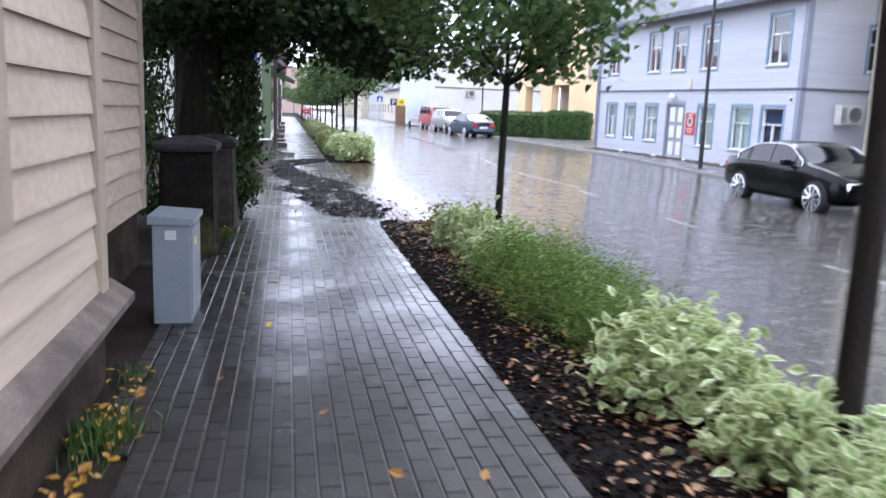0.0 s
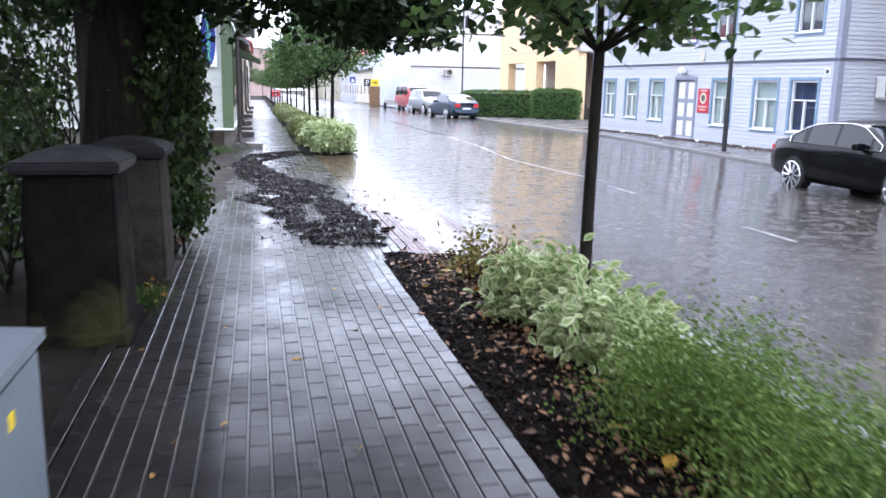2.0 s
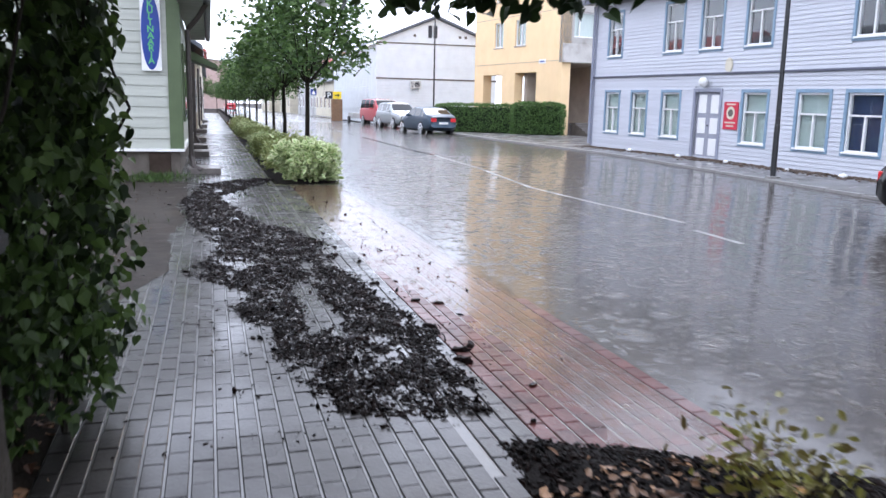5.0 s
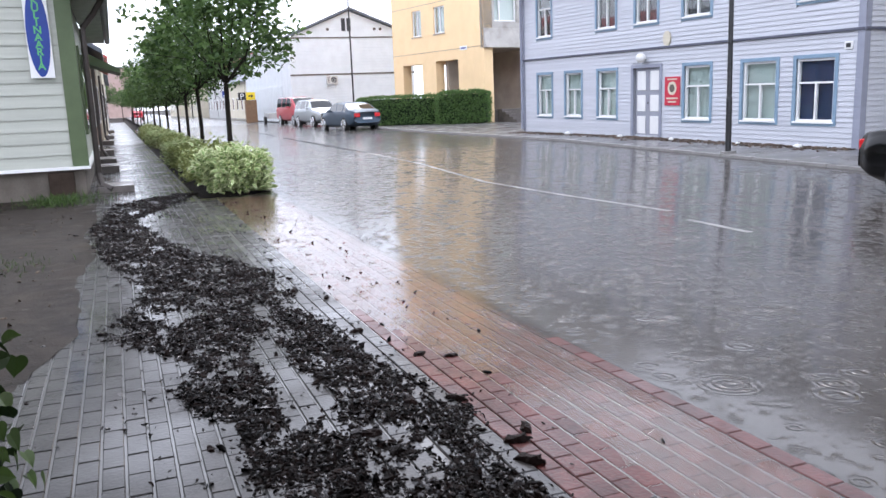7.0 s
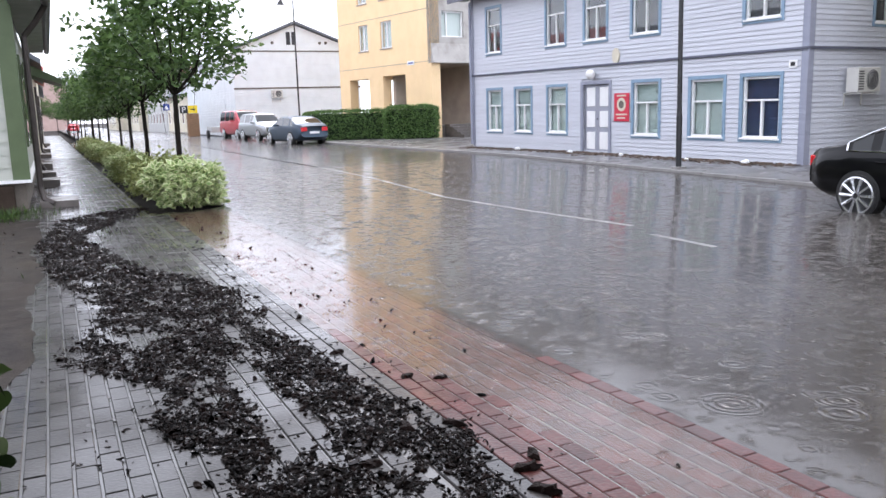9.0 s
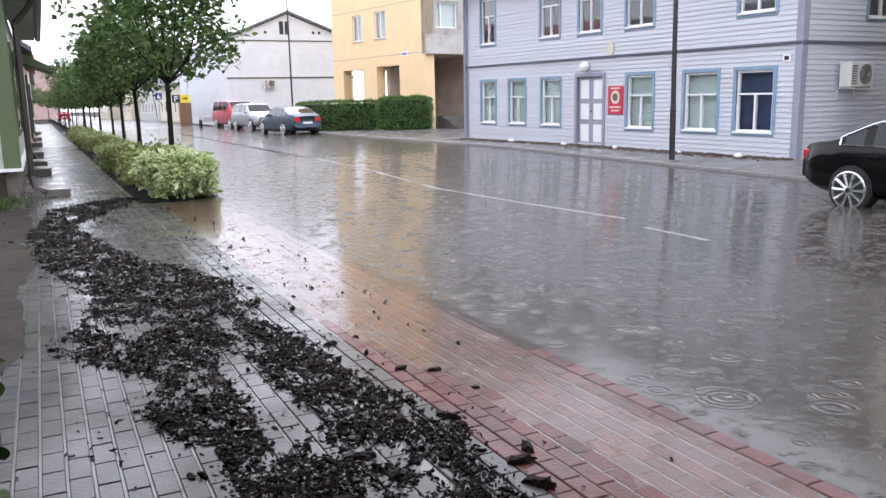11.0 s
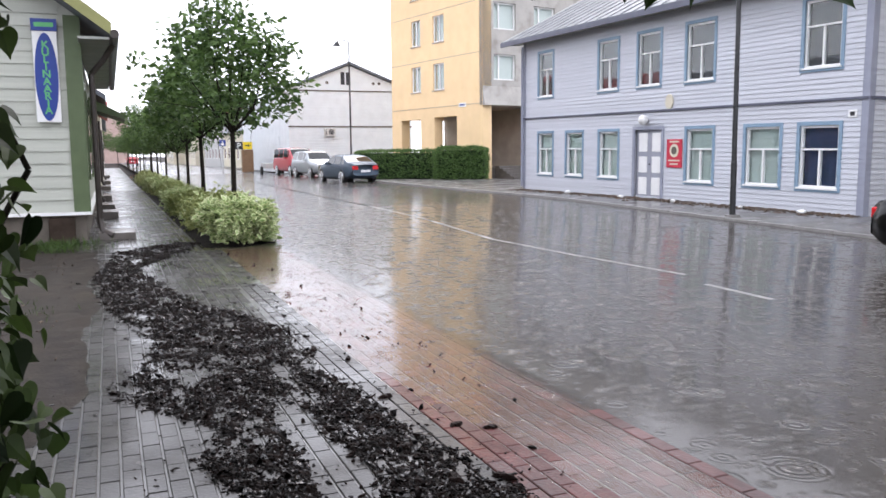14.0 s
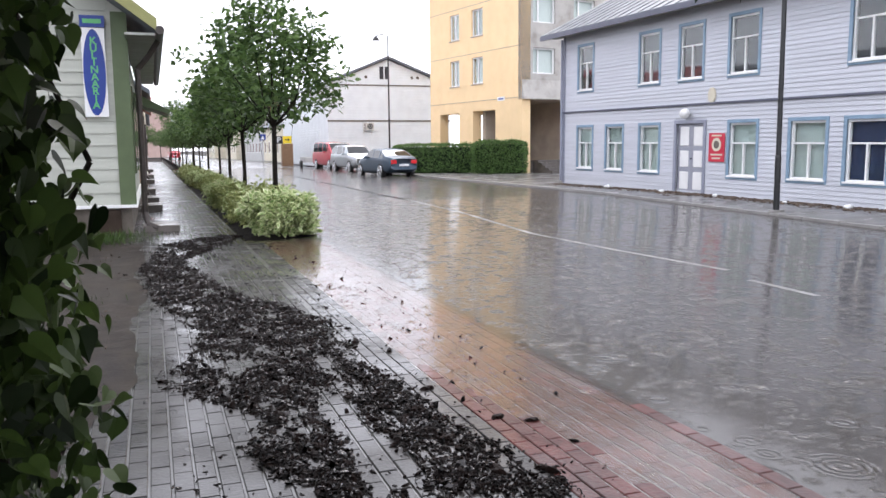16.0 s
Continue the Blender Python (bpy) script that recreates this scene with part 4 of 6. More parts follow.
part("corner_board", box(-0.22, 0.03, -0.02, 0.03, 0.51, 3.7), M_GREEN, gh)
part("street_corner_board", box(0.0, 0.03, 0.03, 0.3, 0.51, 3.3), M_GREEN, gh)
for y in (2.0, 4.6, 7.2):
    w = part("window", box(-0.05, 0.04, y - 0.6, y + 0.6, 1.0, 2.6), M_GREEN, gh)
    part("pane", box(0.035, 0.046, y - 0.5, y + 0.5, 1.1, 2.5), M_CARGLASS, w)
# roof with overhanging eave towards the street
for sgn in (1, -1):
    bm = bmesh.new()
    prism(bm, [(0.48, 3.34), (0.48, 3.48), (-4.25, 7.0), (-4.25, 6.8)], "y", -0.62, 9.9)
    r = part("roof", bm, M_ROOF, gh)
    if sgn < 0:
        r.matrix_basis = Matrix.Translation((-8.5, 0, 0)) @ Matrix.Diagonal((-1, 1, 1, 1))
bm = bmesh.new()
prism(bm, [(0.50, 3.32), (0.50, 3.52), (-4.25, 7.1), (-4.25, 6.84)], "y", -0.68, -0.62)
part("barge_board", bm, M_BARGE, gh, "yellow-green barge board")
part("soffit", box(0.0, 0.46, -0.6, 9.8, 3.26, 3.30), M_SOFFIT, gh)
part("gutter", rod(bmesh.new(), (0.54, -0.7, 3.34), (0.54, 9.9, 3.30), 0.07), M_PIPE, gh)
part("downpipe", tube([(0.52, 0.15, 3.28), (0.35, 0.25, 3.02), (0.16, 0.3, 2.8), (0.16, 0.3, 0.35), (0.2, 0.24, 0.15), (0.36, 0.15, 0.08)], [0.05] * 6), M_PIPE, gh, "dark bent rainwater downpipe")
part("step", box(0.12, 0.72, 0.15, 0.95, -0.02, 0.12, 0.015), M_STEP, gh, "stone slab under the downpipe")
part("foundation_stone", box(-0.62, -0.22, -0.05, 0.1, -0.05, 0.42, 0.02), M_STONE, gh)
part("door_canopy", prism(bmesh.new(), [(0.0, 2.5), (0.75, 2.25), (0.75, 2.35), (0.0, 2.75)], "y", 5.3, 7.0), M_GREEN, gh)
for y, d in ((5.8, 0.5), (9.0, 0.45)):
    part("door_step", box(0.03, d, y - 0.5, y + 0.5, -0.02, 0.16, 0.01), M_STEP, gh)
for y in (38.0, 47, 55, 68):
    st = mesh_object("doorstep", box(-0.55, -0.08, y, y + 1.2, -0.02, 0.17, 0.015), M_STEP)
    tagged(st, "worn stone doorstep on the footway", "step", "doorsteps")
for y in (36.3, 49.6, 62.4):
    dp = mesh_object("downpipe", tube([(-0.43, y, 3.0), (-0.43, y, 0.3), (-0.28, y - 0.05, 0.06)], [0.05] * 3), M_PIPE)
    tagged(dp, "dark rainwater downpipe at a house corner", "downpipe", "downpipes")

# shop sign on the gable
ss = thing("shop_sign", "white shop board with a blue oval and green letters", "sign", m=Matrix.Translation((-1.15, 24.235, 0)))
part("board", box(0, 0.36, 0, 0.03, 1.98, 3.42, 0.004), M_WHITE, ss)
part("top_board", box(-0.01, 0.37, -0.01, 0.03, 3.43, 3.62, 0.004), M_SIGNBLUE, ss)
part("name_bar", box(0.04, 0.32, -0.016, -0.01, 3.49, 3.56), M_SIGNGREEN, ss)
bm = bmesh.new()
prism(bm, [(0.18 + 0.17 * math.cos(t * 0.1963), 2.70 + 0.70 * math.sin(t * 0.1963)) for t in range(32)], "y", -0.006, 0.0)
part("oval", bm, M_SIGNBLUE, ss)
fc = bpy.data.curves.new("lettering", "FONT")
fc.body = "K\nU\nL\nI\nN\nA\nA\nR\nI\nA"
fc.align_x, fc.size, fc.space_line, fc.extrude, fc.offset = "CENTER", 0.165, 0.70, 0.004, 0.004
fc.materials.append(M_SIGNGREEN)
txt = new("lettering", fc)
txt.parent = ss
txt.matrix_basis = Matrix.Translation((0.18, -0.008, 3.155)) @ Matrix.Rotation(math.pi / 2, 4, "X")

# ---- beige house at the start ----
# local x runs back towards the start so that +y faces the footway
BEI_M = pose(-0.94, 4.42, 0, 0, 0, -90.0)
bh = thing("house", "beige boarded wooden house with a weathered ledge", "house", m=BEI_M)
part("wall", box(0, 12, -0.25, -0.004, 0.45, 4.6), M_BEIGE, bh)
part("end_wall", box(0.0, 0.2, -0.6, -0.25, 0.0, 4.6), M_BEIGE, bh)
part("foundation", box(0.02, 12, -0.3, 0.03, -0.3, 0.40), M_STONE, bh, "dark stained plaster foundation")
part("ledge", prism(bmesh.new(), [(0.0, 0.40), (0.14, 0.37), (0.14, 0.41), (0.02, 0.49), (0.0, 0.49)], "x", -0.22, 12), M_LEDGE, bh, "weathered sloping water board with peeling paint")
boards(bh, [0.47 + 0.18 * i for i in range(23)], lambda a, b: [(0.0, 1.44), (2.4, 12)] if a > 1.0 and b < 2.95 else [(0.0, 12)], 0.18, M_BEIGE, 0.028)
part("corner_board", box(-0.04, 0.1, -0.1, 0.045, 0.46, 4.6, 0.004), M_BEIGE_TRIM, bh)
window(bh, 1.42, 2.44, 1.0, 2.95, M_BEIGE_TRIM, M_DARK, cas_w=0.12, proud=0.05, sill=False)
part("roof", box(-0.3, 12, -6, 0.5, 4.6, 4.75), M_ROOF, bh)
WING_M = pose(-1.27, 7.72, 0, 0, 0, -90)
wing = thing("house_wing", "set-back beige boarded wing of the wooden house", "house", m=WING_M)
part("wall", box(0, 3.5, -0.25, -0.004, 0.5, 4.6), M_BEIGE, wing)
part("end_wall", box(0, 0.25, -7, -0.25, 0.0, 4.6), M_BEIGE, wing)
part("foundation", box(0.04, 3.5, -0.35, -0.03, -0.3, 0.5), M_STONE, wing, "crumbling brown plaster foundation")
boards(wing, [0.5 + 0.18 * i for i in range(23)], lambda a, b: [(0.1, 3.4)], 0.18, M_BEIGE, 0.028)
part("corner_board", box(-0.03, 0.11, -0.1, 0.045, 0.5, 4.6, 0.004), M_BEIGE_TRIM, wing)
part("roof", box(-0.4, 3.5, -6, 0.45, 4.6, 4.75), M_ROOF, wing)



# ---- flower beds ----
def bed_z(x, y, y0, y1):
    e = min(x - 1.13, 2.62 - x, (y - y0) * 0.8, (y1 - y) * 0.8)
    return -0.03 + 0.085 * min(1, max(0, e / 0.3)) + 0.025 * noise.noise(Vector((x * 3, y * 3, 0)))


def bed_end(x):
    return 10.75 - 0.75 * max(0, (x - 1.4)) / 1.2


xs = steps(1.13, 2.62, 0.15)
verts, faces, ys = [], [], steps(0, 1, 0.012)
for t in ys:
    for x in xs:
        y = -6 + (bed_end(x) + 6) * t
        verts.append((x, y, bed_z(x, y, -6, bed_end(x))))
w = len(xs)
faces = [(j * w + i, j * w + i + 1, (j + 1) * w + i + 1, (j + 1) * w + i) for j in range(len(ys) - 1) for i in range(w - 1)]
near_bed = tagged(new("flower_bed", raw_mesh("flower_bed", verts, faces, M_SOIL, smooth=True)), "mulched flower bed with fallen leaves along the footway", "flower bed", "", "structure")
grid("flower_bed_far", [1.13 + (x - 1.13) * 0.82 for x in xs], steps(22.6, 62, 0.25), lambda x, y: bed_z(x, y, 22.6, 62) - 0.06 * max(0, x - 1.6) * (y < 24), M_SOIL, "dark mulched flower bed further along the footway", "flower bed")

n = 20000
cx = rng.uniform(1.16, 2.58, n)
cy = 1.8 + rng.uniform(0, 1, n) ** 0.9 * 8.9
keep = np.array([y < bed_end(x) - 0.03 for x, y in zip(cx, cy)])
cx, cy = cx[keep], cy[keep]
cz = np.array([bed_z(x, y, -6, bed_end(x)) for x, y in zip(cx, cy)]) + 0.002
chips_on("bark_mulch", np.stack([cx, cy, cz], 1), rng.uniform(0.015, 0.05, len(cx)), M_CHIP, "loose dark wet bark mulch on the bed", "mulch", 0.35)


def litter(name, pos, size, mat, label):
    me = spread(name, LEAF_V, LEAF_F, pos, turns(len(pos), rng, 0.3), size, mat)
    return tagged(new(name, me), label, "fallen leaves", "", "stuff")


n = 2300
cx = np.concatenate([rng.normal(1.62, 0.22, n), rng.uniform(1.2, 2.5, 150)]).clip(1.18, 2.55)
cy = np.concatenate([rng.uniform(2, 10.2, n), rng.uniform(2, 10.4, 150)])
keep = np.array([y < bed_end(x) - 0.05 for x, y in zip(cx, cy)])
cx, cy = cx[keep], cy[keep]
cz = np.array([bed_z(x, y, -6, bed_end(x)) for x, y in zip(cx, cy)]) + 0.018
litter("fallen_leaves", np.stack([cx, cy, cz], 1), rng.gamma(3.0, 0.011, len(cx)).clip(0.015, 0.07), M_LITTER, "brown and orange fallen leaves on the mulch")
n = 420
cx, cy = rng.uniform(1.25, 2.45, n), rng.uniform(7.2, 10.2, n)
keep = cy < 10.2 - 0.5 * (cx - 1.3)
cx, cy = cx[keep], cy[keep]
litter("fallen_leaves", np.stack([cx, cy, np.array([bed_z(x, y, -6, bed_end(x)) for x, y in zip(cx, cy)]) + 0.02], 1), rng.gamma(3.0, 0.013, len(cx)).clip(0.02, 0.08), M_LITTER, "orange and brown leaves between the shrubs")
n = 55
cx, cy = rng.normal(1.75, 0.25, n).clip(1.2, 2.4), np.concatenate([rng.normal(9.4, 0.25, 25), rng.uniform(3, 9, 30)])
litter("yellow_leaves", np.stack([cx, cy, np.array([bed_z(x, y, -6, 11) for x, y in zip(cx, cy)]) + 0.025], 1), rng.uniform(0.07, 0.12, n), M_YELLOW_LEAF, "large yellow fallen leaves on the bed")
n = 26
cx, cy = rng.uniform(-0.55, 1.05, n), rng.uniform(2.2, 9.5, n)
litter("scattered_leaves", np.stack([cx, cy, np.full(n, 0.006)], 1), rng.uniform(0.04, 0.08, n), M_YELLOW_LEAF, "single yellow leaves stuck to the wet paving")

# ---- mulch washed over the footway ----
def surface_z(x, y):
    if x < 1.13:
        return 0.0
    return max(ramp_z(x, y) + 0.006, water_z(x, y)) if y < 22.4 else 0.0


# two streaks, each given by its edges at a row of places along it: x and y of one edge, x and y of the other
STREAK_A = [(0.87, 23.40, 1.20, 23.26), (-0.05, 22.37, 0.75, 21.88), (-0.23, 20.65, 0.14, 20.47), (-0.34, 19.45, 0.30, 19.09), (-0.24, 18.19, 0.48, 17.78), (-0.13, 17.31, 0.92, 16.70), (0.05, 16.54, 1.10, 15.92), (0.15, 15.80, 1.00, 15.33), (0.07, 15.30, 0.90, 14.83), (-0.05, 14.82, 0.82, 14.34), (-0.15, 14.48, 0.75, 13.99), (0.12, 14.03, 0.65, 13.76), (0.36, 13.63, 0.63, 13.51), (0.22, 13.48, 0.64, 13.27), (0.18, 13.25, 0.67, 13.00), (0.26, 12.94, 0.68, 12.73), (0.42, 12.62, 0.77, 12.45), (0.39, 12.43, 0.87, 12.20), (0.40, 12.0, 1.0, 11.75), (0.5, 11.5, 1.05, 11.3), (0.62, 11.1, 1.05, 10.95)]
STREAK_B = [(0.98, 15.29, 1.13, 15.25), (0.88, 14.72, 1.10, 14.63), (0.90, 14.25, 1.19, 14.13), (0.83, 13.85, 1.18, 13.67), (0.80, 13.53, 1.24, 13.31), (0.84, 13.22, 1.31, 12.98), (0.91, 12.91, 1.35, 12.70), (0.92, 12.68, 1.45, 12.41), (0.83, 12.52, 1.40, 12.23), (0.75, 12.38, 1.29, 12.11), (0.95, 12.1, 1.3, 11.9), (1.0, 11.6, 1.35, 11.4), (1.0, 11.1, 1.3, 10.95)]
# bare patches in the streaks: place, half width, half length
BARE = [(0.34, 14.85, 0.2, 0.2), (0.1, 14.9, 0.1, 0.14), (0.72, 13.65, 0.1, 0.5), (0.75, 13.15, 0.1, 0.4), (0.3, 19.7, 0.16, 0.3), (0.8, 12.8, 0.1, 0.22), (0.1, 17.0, 0.1, 0.25), (0.85, 14.7, 0.1, 0.3), (0.5, 18.2, 0.12, 0.35), (0.15, 21.2, 0.13, 0.4), (0.98, 12.35, 0.09, 0.1)]


def streak(rows_, density, loose):
    out = []
    for (a, b, c, d), (e, f, g_, h) in zip(rows_, rows_[1:]):
        k = int(density * 0.5 * (math.hypot(c - a, d - b) + math.hypot(g_ - e, h - f)) * abs((b + d - f - h) / 2)) + 20
        u, v = rng.uniform(0, 1, k) + rng.normal(0, loose, k), rng.uniform(0, 1, k)
        out.append(np.stack([(a + (c - a) * u) * (1 - v) + (e + (g_ - e) * u) * v, (b + (d - b) * u) * (1 - v) + (f + (h - f) * u) * v], 1))
    return np.concatenate(out)


pts = np.concatenate([streak(STREAK_A, 10500, 0.06), streak(STREAK_B, 9000, 0.10)])
clump = np.array([0.55 * noise.noise(Vector((x * 5.0, y * 3.4, 3.1))) + 0.4 * noise.noise(Vector((x * 15, y * 11, 1.7))) for x, y in pts])
bare = np.min([np.hypot((pts[:, 0] - a) / c, (pts[:, 1] - b) / d) for a, b, c, d in BARE], axis=0)
pts = pts[(clump + rng.normal(0, 0.10, len(pts)) > -0.15) & (bare + rng.normal(0, 0.22, len(bare)) > 0.85)]
loose_n = 5000
stray = np.stack([rng.normal(0.72, 0.52, loose_n).clip(-0.5, 2.0), rng.uniform(10.8, 22, loose_n)], 1)
stray = stray[np.array([noise.noise(Vector((x * 4, y * 3, 8))) for x, y in stray]) > -0.05]
pts = np.concatenate([pts, stray])
pts = pts[(pts[:, 0] > -0.6) & (pts[:, 0] < 2.3)]
hz = np.array([surface_z(x, y) + max(0, 0.04 * noise.noise(Vector((x * 5.0, y * 3.4, 3.1)))) for x, y in pts])
hz[len(pts) - len(stray):] = [surface_z(x, y) for x, y in pts[len(pts) - len(stray):]]
chip_at = np.column_stack([pts, hz + 0.002])
chip_size = rng.gamma(1.6, 0.0098, len(pts)).clip(0.005, 0.08)
shiny = rng.uniform(0, 1, len(pts)) < 0.13
chips_on("washed_out_mulch", chip_at[~shiny], chip_size[~shiny], M_CHIP, "black bark mulch washed over the paving in streaks", "mulch", 0.5)
chips_on("washed_out_mulch", chip_at[shiny] + np.array([0, 0, 0.004]), chip_size[shiny], M_CHIPWET, "glistening wet bark chips among the washed-out mulch", "mulch", 0.4)
for px, py, size in ((1.55, 12.1, 0.075), (1.42, 11.8, 0.09), (1.46, 12.0, 0.085), (1.31, 13.9, 0.07), (1.18, 15.2, 0.08), (1.36, 14.9, 0.06), (1.12, 13.05, 0.075), (1.5, 13.3, 0.06), (1.66, 13.2, 0.06), (1.2, 12.6, 0.08), (0.92, 12.3, 0.08), (1.42, 12.55, 0.08), (0.95, 16.1, 0.08), (0.72, 12.0, 0.07)):
    bm = bmesh.new()
    for q in CHIP_V:
        bm.verts.new(Vector(q) * size * 1.5)
    bm.verts.ensure_lookup_table()
    for f in CHIP_F:
        bm.faces.new([bm.verts[k] for k in f])
    bmesh.ops.subdivide_edges(bm, edges=bm.edges[:], cuts=2, use_grid_fill=True)
    for v in bm.verts:
        v.co += Vector((1, 1, 0.6)) * size * 0.14 * noise.noise(v.co * 40 + Vector((px, py, 0)))
    lump = mesh_object("bark_lump", bm, M_CHIP)
    lump.matrix_world = pose(px, py, surface_z(px, py) + 0.001, 0, 0, (px * 977) % 360)
    tagged(lump, "large dark wet lump of bark on the paving", "bark", "bark lumps")


n = 800
vx, vy = rng.uniform(-1.7, -0.5, n), rng.uniform(10.4, 23.9, n)
keep = rng.uniform(0, 1, n) < np.clip((-0.35 - vx) * 1.3, 0.1, 1)
vx, vy = vx[keep], vy[keep]
chips_on("verge_rubble", np.stack([vx, vy, np.where(vy > 13.5, 0.012, -0.018)], 1), rng.gamma(2.0, 0.014, len(vx)).clip(0.01, 0.08), material("muddy_rubble", (0.075, 0.055, 0.04), 0.7, 0.5, 12, 0.6, island=0.7, spec=0.2), "brown muddy rubble and twigs on the verge", "rubble", 0.5)


# ---- plants ----
def clustered(n, centers, spread_r, rng_):
    c = centers[rng_.integers(0, len(centers), n)]
    return c + rng_.normal(0, 1, (n, 3)) * spread_r


def shell_points(k, r, rng_, inner=0.55):
    d = rng_.normal(0, 1, (k, 3))
    d /= np.linalg.norm(d, axis=1)[:, None]
    return d * (inner + (1 - inner) * rng_.uniform(0, 1, (k, 1)) ** 0.6) * np.array(r)


def bush(name, kind, x, y, z, r, h, label, group, seed, count):
    g = np.random.default_rng(seed)
    ob = thing(name, label, "shrub", group, m=Matrix.Translation((x, y, z)))
    bm = bmesh.new()
    for i in range(14):
        a, t = g.uniform(0, 6.28), g.uniform(0.3, 0.85)
        rod(bm, (0.05 * math.cos(a), 0.05 * math.sin(a), -0.06), (r * t * math.cos(a), r * t * math.sin(a), h * g.uniform(0.5, 0.85)), 0.008, 0.003, 5)
    part("branchwork", bm, M_BARK, ob)
    cen = shell_points(70, (r, r, h * 0.55), g, 0.5) + np.array([0, 0, h * 0.5])
    cen[:, 2] = np.maximum(cen[:, 2], 0.1)
    pos = clustered(count, cen, 0.07 if kind != "fine" else 0.105, g)
    pos[:, 2] = np.maximum(pos[:, 2], 0.03)
    if kind == "variegated":
        me = spread("foliage", VAR_V, VAR_F, pos, turns(count, g, 0.75), g.uniform(0.06, 0.112, count) * (1.35 if r > 0.5 else 1.0), [M_LEAFGREEN, M_LEAFCREAM], VAR_I)
    elif kind == "fine":
        me = spread("foliage", LEAF_V, LEAF_F, pos, turns(count, g, 0.9), g.uniform(0.015, 0.029, count), M_LEAFSMALL)
    else:
        me = spread("foliage", LEAF_V, LEAF_F, pos, turns(count, g, 0.8), g.uniform(0.035, 0.06, count) * (1.6 if r > 0.4 else 1.0), [M_LEAFOLIVE if r > 0.4 else M_LEAFBRONZE])
    f = new("foliage", me)
    f.parent = ob
    return ob


VAR_LABEL = "variegated shrub with cream-edged green leaves in the bed"
bush("shrub", "variegated", 1.94, 8.15, 0.0, 0.40, 0.43, VAR_LABEL, "bed shrubs", 1, 1900)
bush("shrub", "variegated", 1.98, 7.3, 0.0, 0.35, 0.35, VAR_LABEL, "bed shrubs", 2, 1300)
bush("shrub", "fine", 1.93, 6.25, 0.0, 0.42, 0.40, "feathery light green shrub in the flower bed", "bed shrubs", 3, 15000)
bush("shrub", "fine", 1.98, 5.35, 0.0, 0.42, 0.42, "feathery light green shrub in the flower bed", "bed shrubs", 4, 15000)
bush("shrub", "fine", 2.0, 4.5, 0.0, 0.34, 0.36, "feathery light green shrub in the flower bed", "bed shrubs", 5, 9000)
bush("shrub", "variegated", 1.96, 3.7, 0.0, 0.40, 0.40, VAR_LABEL, "bed shrubs", 6, 1900)
bush("shrub", "variegated", 2.05, 2.95, 0.0, 0.3, 0.28, VAR_LABEL, "bed shrubs", 7, 1500)
bush("shrub", "variegated", 2.05, 2.15, 0.0, 0.3, 0.28, VAR_LABEL, "bed shrubs", 8, 1000)
bush("shrub", "olive", 1.95, 9.75, 0.0, 0.27, 0.33, "sparse yellowing shrub with thin stems at the bed's end", "bed shrubs", 9, 330)
bush("shrub", "olive", 1.75, 9.3, 0.0, 0.24, 0.28, "sparse yellowing shrub with thin stems at the bed's end", "bed shrubs", 10, 260)
va = bush("shrub", "variegated", 1.82, 23.2, -0.03, 0.62, 0.72, VAR_LABEL, "far bed shrubs", 11, 4600)
ol = bush("shrub", "olive", 1.75, 24.6, 0.0, 0.6, 0.72, "yellow-green shrub in the far flower bed", "far bed shrubs", 12, 2400)
g = np.random.default_rng(3)
for i in range(24):
    y = 25.8 + i * 1.35
    if 31.8 < y < 33.4:
        continue
    src = va if i % 3 == 1 else ol
    copy_thing(src, pose(1.66 + g.uniform(-0.12, 0.15), y, -0.02, 0, 0, g.uniform(0, 360)) @ Matrix.Scale(g.uniform(0.66, 0.88), 4))


